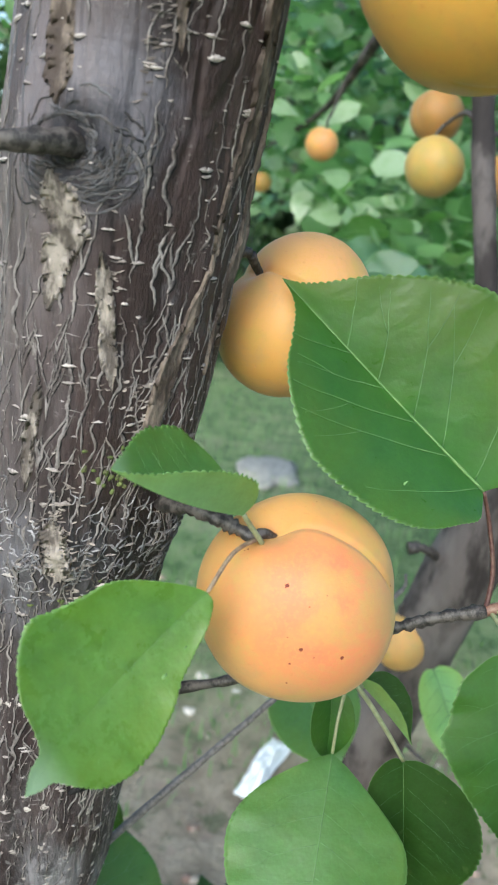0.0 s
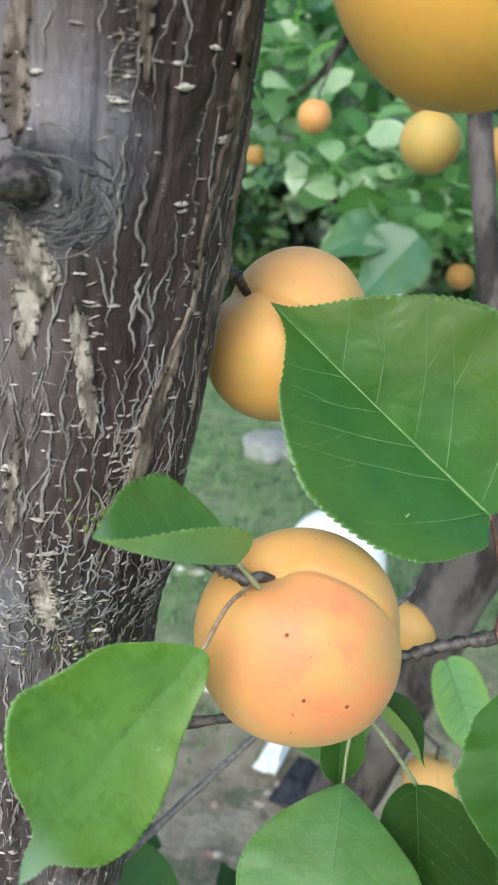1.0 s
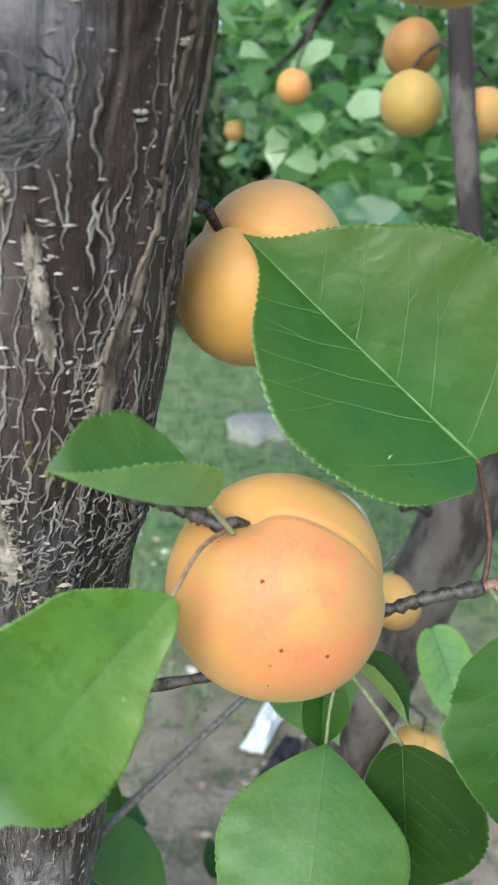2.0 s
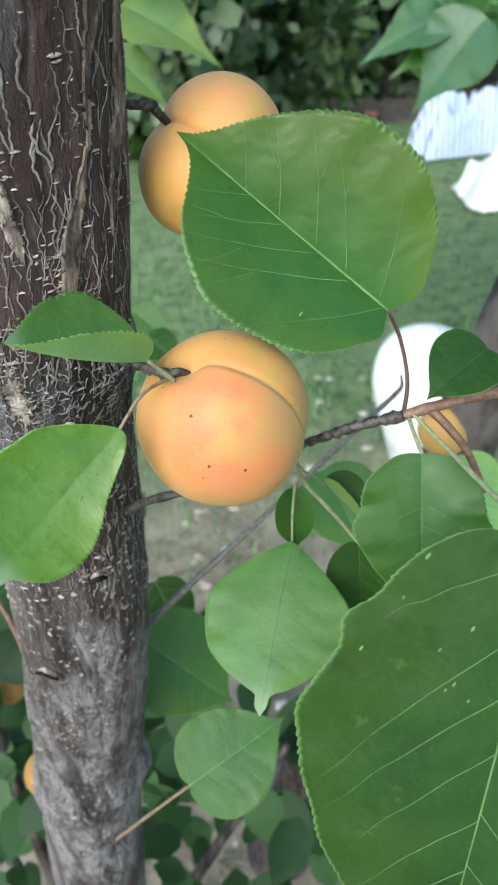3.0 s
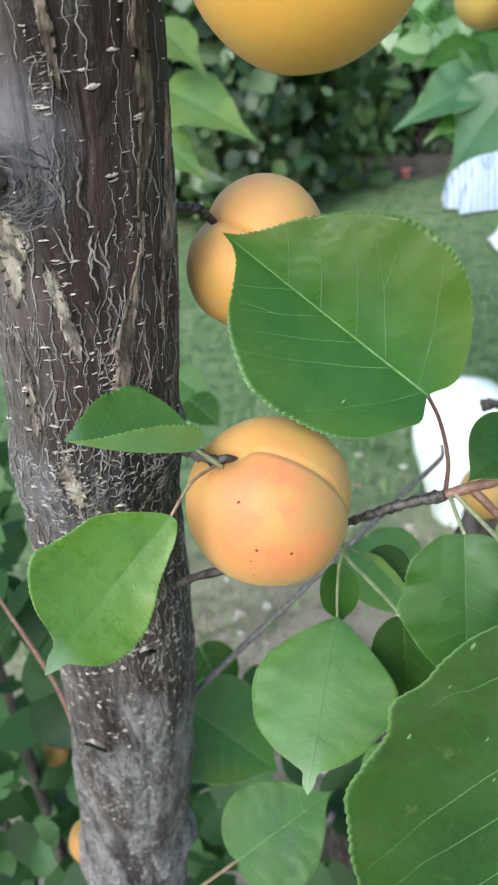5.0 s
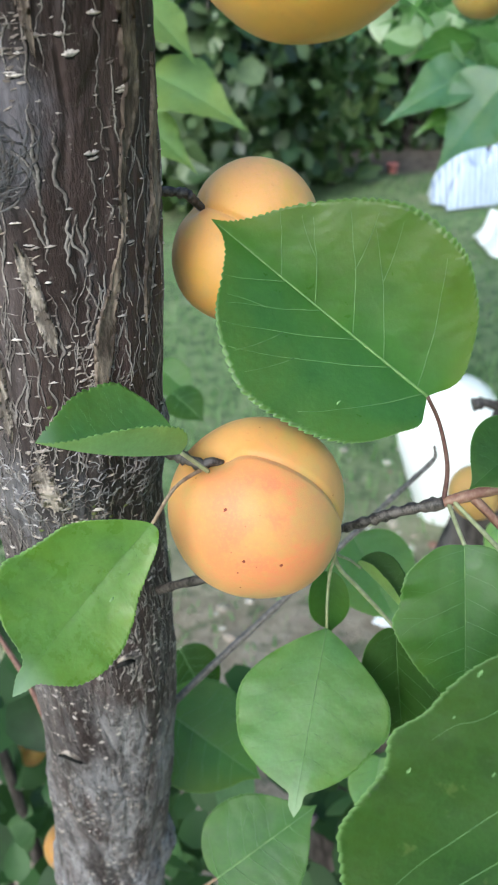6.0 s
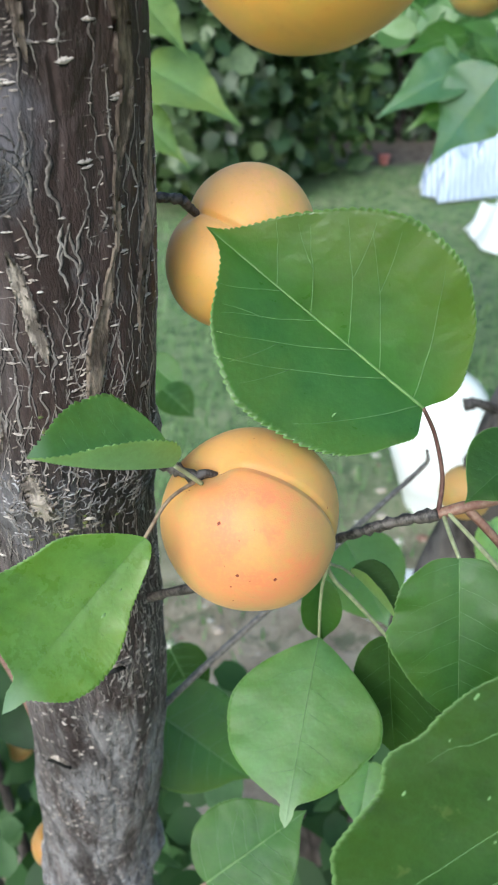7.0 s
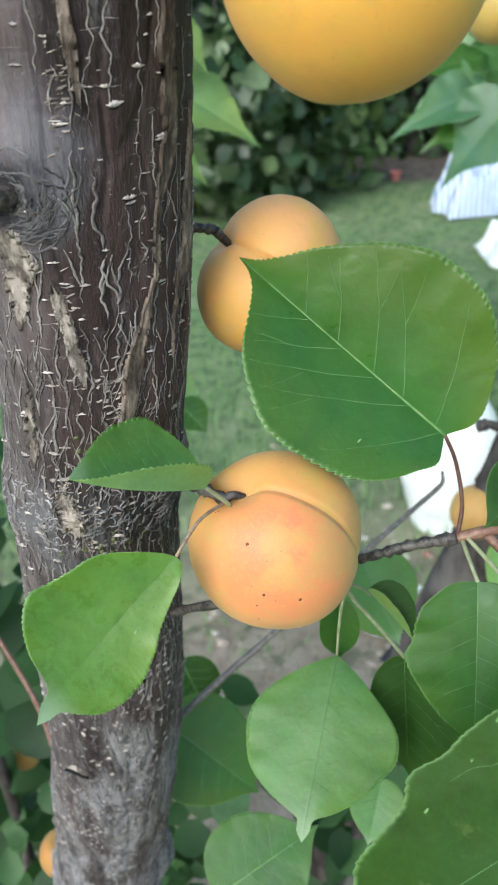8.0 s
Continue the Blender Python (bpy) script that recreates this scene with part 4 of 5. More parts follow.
def strip(name, centres, seed, material, label, rows=70):
    """A long tan strip where the outer bark has split and curled away; centres: height, angle, half width."""
    rng = random.Random(seed)
    zs, angles, halves = zip(*centres[::-1])
    verts, faces = [], []
    across = (-1.0, -0.9, -0.74, -0.55, -0.35, -0.15, 0.08, 0.3, 0.5, 0.7, 0.87, 1.0)
    jag = [[rng.gauss(0, 1) for _ in range(rows + 1)] for _ in range(3)]
    for i in range(rows + 1):
        z = zs[0] + (zs[-1] - zs[0]) * i / rows
        a, w = float(np.interp(z, zs, angles)), float(np.interp(z, zs, halves))
        w *= min(1.0, 0.15 + 6 * min(i, rows - i) / rows)
        left, right = w * (1 + 0.03 * jag[0][i] + 0.35 * noise.noise(Vector((z * 150, seed, 0))) + 0.16 * noise.noise(Vector((z * 520, seed, 3)))), w * (1 + 0.03 * jag[1][i] + 0.35 * noise.noise(Vector((z * 150, seed, 7))) + 0.16 * noise.noise(Vector((z * 520, seed, 9))))
        for q in across:
            off = q * (left if q < 0 else right)
            rim = 0.0007 * max(0.0, noise.noise(Vector((z * 400, seed, q)))) + 0.0003 if 0.7 < abs(q) < 0.95 else 0.0
            proud = -0.0004 if abs(q) == 1 else rim + 0.0006 + 0.0004 * noise.noise(Vector((off * 900, z * 320, seed))) + 0.0002 * noise.noise(Vector((off * 900, z * 500, seed)))
            verts.append(trunk_point(z + 0.0006 * jag[2][i] * q, a + off / 0.0295, proud) - TREE_AT)
    n = len(across)
    for i in range(rows):
        for k in range(n - 1):
            c = i * n + k
            faces.append((c, c + 1, c + n + 1, c + n))
    return from_arrays(name, verts, faces, material, tree, label)


def flakes():
    strip("bark_strip", [(1.372, -0.42, 0.002), (1.35, -0.40, 0.0026), (1.336, -0.39, 0.0030), (1.326, -0.36, 0.0027), (1.317, -0.43, 0.0024), (1.309, -0.50, 0.0015), (1.302, -0.54, 0.0010), (1.294, -0.53, 0.0012),
                         (1.286, -0.59, 0.0008)], 1, FLAKE, "long tan strip of split bark", 110)
    strip("bark_strip", [(1.288, -0.60, 0.0006), (1.276, -0.68, 0.0016), (1.267, -0.78, 0.0030), (1.259, -0.83, 0.0034), (1.252, -0.86, 0.0028), (1.244, -0.95, 0.0015)], 9, FLAKE, "broad tan patch of split bark", 60)
    strip("bark_strip", [(1.33, -0.02, 0.0012), (1.297, -0.107, 0.0018), (1.284, -0.2, 0.0018), (1.262, -0.3, 0.0014)], 2, FLAKE, "narrow tan strip of split bark")
    strip("bark_strip", [(1.292, -1.49, 0.0010), (1.287, -1.45, 0.0018), (1.2767, -1.39, 0.0022), (1.2656, -1.31, 0.0022), (1.26, -1.27, 0.001)], 3, SCAR, "pale patch of split bark")
    strip("bark_strip", [(1.308, -1.87, 0.0022), (1.303, -1.80, 0.004), (1.2955, -1.74, 0.0046), (1.289, -1.80, 0.0034), (1.278, -1.85, 0.0014)], 4, SCAR, "tan patch of split bark under the knot")
    strip("bark_strip", [(1.352, -2.0, 0.0022), (1.338, -2.02, 0.0034), (1.327, -1.94, 0.0034), (1.321, -1.9, 0.0016)], 5, FLAKE, "tan patch of split bark over the knot")
    strip("bark_strip", [(1.36, -1.27, 0.0012), (1.345, -1.22, 0.0016), (1.332, -1.16, 0.0008)], 6, FLAKE, "small tan patch of split bark")
    strip("bark_strip", [(1.26, -1.86, 0.0012), (1.245, -1.9, 0.0019), (1.232, -1.85, 0.0009)], 7, SCAR, "small pale patch of split bark")
    strip("bark_strip", [(1.224, -1.56, 0.0028), (1.214, -1.47, 0.004), (1.206, -1.4, 0.0026)], 8, SCAR, "whitish scar on the ring")
    rng = random.Random(31)
    verts, faces = [], []
    spots = [(1.239 + rng.gauss(0, 0.003), -1.0 + rng.gauss(0, 0.16), rng.uniform(0.0006, 0.0014), rng.uniform(0.0005, 0.0012)) for _ in range(50)]
    spots += [(1.199 + rng.gauss(0, 0.003), -1.1 + rng.gauss(0, 0.3), rng.uniform(0.0006, 0.0014), rng.uniform(0.0005, 0.0012)) for _ in range(12)]
    for z, a, h, w in spots:
        i, n = len(verts), 9
        for ring, proud in ((1.0, -0.0001), (0.45, 0.0006)):
            for j in range(n):
                t = 2 * math.pi * j / n
                q = ring * rng.uniform(0.55, 1.2)
                verts.append(trunk_point(z + h * math.sin(t) * q, a + w * math.cos(t) * q / 0.029, proud) - TREE_AT)
        for j in range(n):
            k = (j + 1) % n
            faces.append((i + j, i + k, i + n + k, i + n + j))
        faces.append(tuple(range(i + n, i + 2 * n)))
    tagged(from_arrays("moss", verts, faces, MOSS, tree, "green moss on the bark"), kind="stuff")


def slit(z, a, wide, arch, thick, proud, material, name):
    """An arched band lying across the bark, thickest in the middle, with an uneven edge."""
    rng = random.Random(name)
    verts, faces, n = [], [], 18
    for i in range(n + 1):
        s = 2 * i / n - 1
        mid = z + arch * (1 - abs(s) ** 1.4) - 0.5 * arch
        h = thick * (0.15 + 1 - s * s)
        for v, lift in ((h * rng.uniform(0.8, 1.3), -0.0004), (0.5 * h, proud), (-0.5 * h, proud), (-h * rng.uniform(0.7, 1.4), -0.0004)):
            verts.append(trunk_point(mid + v, a + wide * s / 0.029, lift) - TREE_AT)
    for i in range(n):
        faces.extend((4 * i + k, 4 * i + k + 1, 4 * i + k + 5, 4 * i + k + 4) for k in range(3))
    from_arrays(name, verts, faces, material, tree)


def scales():
    """Small lifted cream scales where the bark has flaked, and two dark scars."""
    rng = random.Random(47)
    verts, faces = [], []
    for z0, a0, dz, da, count in ((1.252, -0.97, 0.007, 0.10, 70), (1.245, -0.72, 0.006, 0.1, 30), (1.337, -1.32, 0.006, 0.06, 40), (1.297, -1.76, 0.006, 0.1, 70), (1.276, -1.39, 0.008, 0.06, 40),
                                  (1.213, -1.40, 0.005, 0.12, 50), (1.227, -1.55, 0.005, 0.12, 40), (1.2, -1.2, 0.002, 0.15, 25), (1.30, -0.6, 0.012, 0.07, 30), (1.005, -1.4, 0.006, 0.6, 30)):
        for _ in range(count):
            z, a, w, h = rng.gauss(z0, dz), rng.gauss(a0, da), rng.uniform(0.0003, 0.0014), rng.uniform(0.00015, 0.0005)
            i, n, tilt = len(verts), 8, rng.uniform(-0.5, 0.5)
            lift = rng.uniform(0.0002, 0.0006)
            for j in range(n):
                t = 2 * math.pi * j / n
                q = rng.uniform(0.6, 1.25)
                u, v = w * math.cos(t) * q, h * math.sin(t) * q
                verts.append(trunk_point(z + v + tilt * u, a + u / 0.029, lift if v < 0 else -0.0001) - TREE_AT)
            faces.append(tuple(range(i, i + n)))
    tagged(from_arrays("bark_scale", verts, faces, SCAR, tree, "small lifted cream scales of bark"), kind="stuff")
    for z, a, wide, arch in ((1.0585, -1.84, 0.0058, 0.0036), (1.1225, -0.90, 0.0034, 0.0014)):
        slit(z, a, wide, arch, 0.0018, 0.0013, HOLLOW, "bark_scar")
        slit(z + 0.0032, a, 0.9 * wide, arch, 0.0010, 0.0014, SCAR, "scar_lip")


bark_ridges()
scales()
lenticels()
flakes()


def local(*points):
    return [Vector(p) - TREE_AT for p in points]


def on_tree(points, r0, r1, material, name="twig", label="", knobs=0.0, seed=1, sides=8, count=22):
    return stalk(tree, local(*points), r0, r1, material, name, label, knobs, seed, sides, count)


# twigs
on_tree([(-0.031, 0.188, 1.3133), (-0.0350, 0.1755, 1.3132), (-0.050, 0.167, 1.3123), (-0.085, 0.158, 1.315)], 0.0030, 0.0016, TWIG, label="dead dark twig stub on the trunk", knobs=0.4, seed=3)
on_tree([(-0.014, 0.205, 1.226), (-0.004, 0.1925, 1.2305), (0.005, 0.189, 1.229), (0.0125, 0.1875, 1.2262)], 0.0021, 0.0016, TWIG, label="short knobbly fruiting spur", knobs=0.55, seed=4, count=30)
on_tree([(-0.02, 0.222, 1.152), (-0.006, 0.214, 1.163), (0.01, 0.208, 1.172), (0.022, 0.214, 1.176)], 0.0017, 0.0013, TWIG, label="short twig from the trunk", knobs=0.3, seed=5)
on_tree([(-0.02, 0.232, 1.2935), (-0.004, 0.2345, 1.2928), (0.0033, 0.2375, 1.2912)], 0.0017, 0.0014, TWIG, label="short fruiting spur", knobs=0.4, seed=6)
on_tree([(0.03, 0.222, 1.176), (0.05, 0.2135, 1.189), (0.066, 0.2135, 1.1955), (0.0805, 0.2136, 1.1995)], 0.0014, 0.0018, TWIG, label="dark knobbly twig", knobs=0.6, seed=7, count=30)
on_tree([(0.0795, 0.2136, 1.1993), (0.092, 0.214, 1.2035), (0.108, 0.216, 1.207), (0.15, 0.222, 1.212)], 0.0017, 0.002, TWIG_RED, label="young reddish twig", knobs=0.15, seed=8)
on_tree([(0.088, 0.2142, 1.2025), (0.094, 0.212, 1.197), (0.101, 0.211, 1.188), (0.108, 0.212, 1.172)], 0.0016, 0.0011, TWIG_RED, label="reddish side shoot", seed=9)
on_tree([(-0.07, 0.25, 1.01), (-0.04, 0.272, 1.04), (0.01, 0.303, 1.079), (0.06, 0.334, 1.118), (0.083, 0.347, 1.136)], 0.0019, 0.0012, TWIG_GREY, label="thin straight grey twig", knobs=0.2, seed=10, count=36)
on_tree([(0.0815, 0.346, 1.135), (0.085, 0.347, 1.1395), (0.0845, 0.3475, 1.1455)], 0.0012, 0.0006, TWIG_GREY, seed=11, knobs=0.3)
on_tree([(-0.085, 0.26, 0.97), (-0.11, 0.27, 0.978), (-0.15, 0.32, 0.99), (-0.24, 0.4, 1.02)], 0.0022, 0.0012, TWIG_RED, label="thin reddish twig", knobs=0.2, seed=12)
on_tree([(-0.0583, 0.2183, 0.9346), (-0.0301, 0.2082, 0.9784), (-0.0076, 0.2022, 1.0109)], 0.0010, 0.0007, STALK_BROWN, "petiole", seed=13)

on_tree([(0.005, 0.165, 1.46), (0.03, 0.17, 1.43), (0.056, 0.194, 1.393)], 0.0028, 0.0016, TWIG, label="short fruiting twig", knobs=0.4, seed=14)

# leaves close to the fruit
def tleaf(base, tip, face, **k):
    return leaf(tree, *local(base, tip), face, **k)


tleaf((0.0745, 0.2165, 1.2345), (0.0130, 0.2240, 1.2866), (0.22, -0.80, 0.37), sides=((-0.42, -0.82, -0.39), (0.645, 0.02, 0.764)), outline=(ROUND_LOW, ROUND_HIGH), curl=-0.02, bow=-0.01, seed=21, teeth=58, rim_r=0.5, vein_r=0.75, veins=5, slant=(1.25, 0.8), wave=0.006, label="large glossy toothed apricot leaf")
on_tree([(0.0745, 0.2165, 1.2345), (0.0785, 0.219, 1.224), (0.0812, 0.2165, 1.211), (0.0804, 0.2136, 1.1998)], 0.0006, 0.0008, STALK_RED, "petiole", "thin dark red leaf stalk")
tleaf((0.0095, 0.1778, 1.2362), (-0.0161, 0.1505, 1.2541), (0.3, -0.3, 0.9), sides=((0.35, -0.3, 0.88), (-0.2, 0.87, 0.45)), outline=(HEM, TENT), veins=5, vein_r=0.25, bow=-0.04, seed=22, bite=0.020, teeth=30, material=LEAF_FRESH,
      label="small folded leaf with pale underside")
on_tree([(0.0095, 0.1778, 1.2362), (0.0115, 0.181, 1.232), (0.0145, 0.1845, 1.2265)], 0.0006, 0.0007, STALK_PALE, "petiole")
tleaf((0.0035, 0.1645, 1.2224), (-0.0263, 0.1298, 1.1945), (0.4, -0.75, 0.45), fold=(0, 0), outline=(BOAT_IN, BOAT_OUT), bow=-0.08, curl=0.12, tail=0.4, vein_r=0.10, rim_r=0.45, bite=0.008, seed=23, teeth=50, wave=0.014, material=LEAF_GLOSSY, label="bright green leaf with a pale tip")
on_tree([(0.0035, 0.1645, 1.2224), (0.008, 0.174, 1.2278), (0.0135, 0.185, 1.2275)], 0.0005, 0.0006, STALK_BROWN, "petiole")
tleaf((0.0428, 0.2129, 1.1467), (0.0350, 0.1645, 1.1095), (0.0, -0.6, 0.8), fold=(-7, -7), bow=0.03, outline=(KITE_B, KITE_A), seed=24, teeth=46, bite=0.006, rim_r=0.6, wave=0.009, material=LEAF_FRESH, label="matt green leaf hanging below the fruit", vein_r=0.3)
on_tree([(0.0428, 0.2129, 1.1467), (0.0432, 0.214, 1.158), (0.0445, 0.214, 1.170), (0.047, 0.214, 1.1785)], 0.0005, 0.0006, STALK_PALE, "petiole")
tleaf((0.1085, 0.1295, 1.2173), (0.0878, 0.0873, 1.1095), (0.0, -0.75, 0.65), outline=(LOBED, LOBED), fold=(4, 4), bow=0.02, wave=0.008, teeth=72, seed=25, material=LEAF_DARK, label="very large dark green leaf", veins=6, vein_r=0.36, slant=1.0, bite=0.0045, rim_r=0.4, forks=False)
tleaf((0.0855, 0.1945, 1.1975), (0.0865, 0.173, 1.15), (0.0, -0.8, 0.6), outline=(SHOULDER, SHOULDER), fold=(8, 6), bow=0.05, vein_r=0.4, seed=26, material=LEAF_MID, wave=0.024, rim_r=0.8, label="broad green leaf beside the twig")
on_tree([(0.0855, 0.1945, 1.1975), (0.0835, 0.203, 1.199), (0.082, 0.2125, 1.1995)], 0.0006, 0.0007, STALK_PALE, "petiole")
tleaf((0.042, 0.2285, 1.159), (0.0428, 0.2255, 1.1325), (0.2, -0.9, 0.3), wide=(0.30, 0.34), fold=(30, 30), bow=0.05, seed=27, material=LEAF_MID, vein_r=0.3, label="small dark leaf behind the fruit")
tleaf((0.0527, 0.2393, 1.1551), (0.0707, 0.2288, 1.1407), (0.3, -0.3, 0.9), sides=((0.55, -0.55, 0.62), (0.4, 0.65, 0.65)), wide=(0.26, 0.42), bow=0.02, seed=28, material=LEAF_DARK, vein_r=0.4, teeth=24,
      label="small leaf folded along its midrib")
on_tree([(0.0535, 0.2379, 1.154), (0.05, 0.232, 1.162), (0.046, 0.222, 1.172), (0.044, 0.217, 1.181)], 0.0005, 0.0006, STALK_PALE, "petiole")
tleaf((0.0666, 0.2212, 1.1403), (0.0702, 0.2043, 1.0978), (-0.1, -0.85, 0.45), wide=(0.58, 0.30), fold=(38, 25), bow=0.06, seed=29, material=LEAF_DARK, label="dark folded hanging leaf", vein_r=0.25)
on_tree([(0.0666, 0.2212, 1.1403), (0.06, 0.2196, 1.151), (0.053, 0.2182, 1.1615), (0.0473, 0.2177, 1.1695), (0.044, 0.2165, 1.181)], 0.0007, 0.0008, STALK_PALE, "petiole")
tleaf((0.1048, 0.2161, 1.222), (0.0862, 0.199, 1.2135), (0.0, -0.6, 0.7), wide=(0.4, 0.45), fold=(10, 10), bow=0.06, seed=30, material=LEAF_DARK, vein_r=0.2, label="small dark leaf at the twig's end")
tleaf((-0.0076, 0.2022, 1.0109), (0.034, 0.2285, 1.030), (0.0, -0.7, 0.7), wide=(0.45, 0.45), fold=(6, 6), bow=0.03, seed=31, material=LEAF_MID, label="pale green leaf low on the trunk")
tleaf((-0.07, 0.325, 0.975), (-0.012, 0.32, 0.925), (0.1, -0.6, 0.8), wide=(0.42, 0.42), fold=(6, 6), seed=32, material=LEAF_TOP, label="green leaf low behind the trunk")
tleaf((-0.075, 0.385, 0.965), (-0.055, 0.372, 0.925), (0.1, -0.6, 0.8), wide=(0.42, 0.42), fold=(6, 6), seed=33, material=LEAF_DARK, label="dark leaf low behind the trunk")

tleaf((0.0430, 0.3835, 1.0633), (0.0688, 0.3543, 1.0235), (0.1, -0.6, 0.8), wide=(0.46, 0.46), fold=(6, 6), seed=34, teeth=30, material=LEAF_FRESH, label="green leaf further back below the fruit")
tleaf((0.0607, 0.2535, 1.0336), (0.0556, 0.2342, 1.0115), (0.1, -0.6, 0.8), wide=(0.42, 0.42), fold=(6, 6), seed=35, teeth=30, material=LEAF_FRESH, label="green leaf low under the hanging leaf")
tleaf((0.1351, 0.4558, 1.0295), (0.1571, 0.4263, 0.9730), (0.2, -0.5, 0.8), wide=(0.3, 0.3), fold=(6, 6), seed=36, teeth=30, material=LEAF_UNDER, label="pale leaf showing its underside by the limb")
on_tree([(0.083, 0.2136, 1.2005), (0.0925, 0.195, 1.1995), (0.102, 0.16, 1.207), (0.1085, 0.1295, 1.2173)], 0.0007, 0.0009, STALK_PALE, "petiole", "pale leaf stalk")

for k, (c, n, r) in enumerate((((0.0497, 0.2005, 1.2402), (0, -0.8, 0.5), 0.001), ((-0.0024, 0.1444, 1.2135), (0.4, -0.75, 0.45), 0.0010), ((0.0009, 0.1496, 1.2173), (0.4, -0.75, 0.45), 0.0006), ((0.0830, 0.1265, 1.2145), (0, -0.75, 0.65), 0.0012), ((0.0691, 0.1169, 1.1954), (0, -0.75, 0.65), 0.0010), ((0.0862, 0.1174, 1.1957), (0, -0.75, 0.65), 0.0008), ((0.0931, 0.1197, 1.2002), (0, -0.75, 0.65), 0.0010), ((0.0895, 0.1142, 1.1885), (0, -0.75, 0.65), 0.0009), ((0.0877, 0.1136, 1.1872), (0, -0.75, 0.65), 0.0006), ((0.0927, 0.1127, 1.1851), (0, -0.75, 0.65), 0.0007), ((0.0780, 0.1222, 1.2061), (0, -0.75, 0.65), 0.0006))):
    spot(tree, *local(c), n, 0.8 * r, MIDRIB, "leaf_fleck", 40 + k, 0.0003, 0.4)

# ---- apricots ----
YELLOW, ORANGE, BLUSH = (0.515, 0.312, 0.084), (0.555, 0.282, 0.086), (0.61, 0.195, 0.088)
MAIN = (0.0254, 0.1957, 1.2075)
ripe = apricot_material("apricot_ripe", YELLOW, ORANGE, BLUSH, (0.15, -0.92, 0.35), 0.45, 1.0, 0.95)
ob, point, turn = apricot(MAIN, 0.0267, (-0.37, -0.27, 0.87), (0.98, -0.18, 0.09), ripe, "ripe orange apricot with a red blush and deep seam", (0.0125, 0.1875, 1.2265), 0.05, 0.05, specks=14, seed=3)
for d, r in (((-0.17, -0.93, 0.58), 0.00075), ((0.02, -1.05, 0.02), 0.0007), ((0.35, -0.85, -0.05), 0.0007), ((0.05, -0.95, 0.4), 0.00025), ((0.2, -0.9, 0.5), 0.0002), ((-0.1, -0.9, 0.1), 0.0002)):
    facing_spot(ob, MAIN, point, turn, d, r)
second = apricot_material("apricot_second", (0.62, 0.352, 0.078), (0.65, 0.355, 0.118), (0.68, 0.35, 0.165), (0.35, -0.45, 0.82), 0.6, 1.05, 0.7)
apricot((0.0178, 0.2483, 1.2737), 0.0203, (-0.67, -0.30, 0.67), (0.206, -0.86, 0.467), second, "ripe yellow apricot with a deep seam beside the trunk", (0.0035, 0.2375, 1.291), 0.05, 0.0, 0.0, (0.12, 0.22), specks=10, seed=4, twin=0.30)
faded = apricot_material("apricot_far", (0.50, 0.32, 0.09), (0.54, 0.31, 0.10), (0.58, 0.27, 0.11), (0.0, -0.9, 0.3), 0.6, 1.2, 0.5)
lemon = apricot_material("apricot_lemon", (0.42, 0.31, 0.075), (0.46, 0.30, 0.075), (0.48, 0.27, 0.08), (0.0, -0.9, 0.3), 0.6, 1.2, 0.4)
# Darker copy of the far fruit's skin, with shade put into the colour.
shaded = apricot_material("apricot_shaded", (0.32, 0.19, 0.05), (0.36, 0.18, 0.05), (0.40, 0.17, 0.055), (0.0, -0.9, 0.3), 0.6, 1.2, 0.5)
third = apricot_material("apricot_third", (0.58, 0.33, 0.055), (0.60, 0.32, 0.055), (0.62, 0.28, 0.06), (-0.5, -0.8, 0.3), 0.75, 1.2, 0.4)
apricot((0.0477, 0.1853, 1.357), 0.0272, (0.25, 0.25, 0.94), (0.95, 0.25, 0.0), third, "plump golden yellow apricot hanging overhead", (0.056, 0.194, 1.392), 0.04, 0.03, 0.01, specks=16, seed=5)
for k, (c, r, mat, label) in enumerate((
        ((0.048, 1.1605, 1.3901), 0.0225, ripe, "small orange apricot among far leaves"),
        ((0.1233, 0.6707, 1.3451), 0.0235, lemon, "yellow apricot hanging by the thin branch"),
        ((0.124, 0.70, 1.3855), 0.0215, shaded, "brownish orange apricot in shade"),
        ((0.1746, 0.6701, 1.3394), 0.02, faded, "yellow apricot behind the thin branch"),
        ((-0.0507, 1.7254, 1.3482), 0.021, faded, "greenish yellow apricot far among leaves"),
        ((0.128, 0.5325, 1.003), 0.0215, faded, "orange apricot before the leaning limb"),
        ((0.1572, 0.528, 0.869), 0.022, faded, "orange apricot low behind the leaves"),
        ((-0.176, 0.35, 0.79), 0.0185, shaded, "orange apricot low behind the trunk"),
        ((-0.3269, 0.55, 0.638), 0.016, ripe, "orange apricot in the low leaves"),
        ((0.3124, 1.3561, 1.169), 0.022, shaded, "yellow apricot deep in the leaves"),
        ((0.205, 0.35, 1.372), 0.024, third, "yellow apricot high on a branch"))):
    rng = random.Random(k)
    apricot(c, r, (rng.uniform(-0.4, 0.4), rng.uniform(-0.2, 0.5), 1), (rng.uniform(-1, 1), -0.4, 0), mat, label,
            (c[0] + 0.004, c[1] + 0.006, c[2] + r * 1.35), 0.04, 0.04, detail=(40, 28), seed=20 + k, group="apricots further back")

# ---- the neighbouring tree ----
tree2 = thing("apricot_tree", "older apricot tree with a leaning grey limb and dense foliage", "tree", (-0.08, 0.78, 0.0))


def beyond(name, points, radii, material, label="", sides=12, count=30, knobs=0.1, seed=1):
    bm = bmesh.new()
    tube(bm, [Vector(p) - Vector(tree2.location) for p in points], radii, sides, count, knobs, seed)
    return part(name, bm, material, tree2, label)


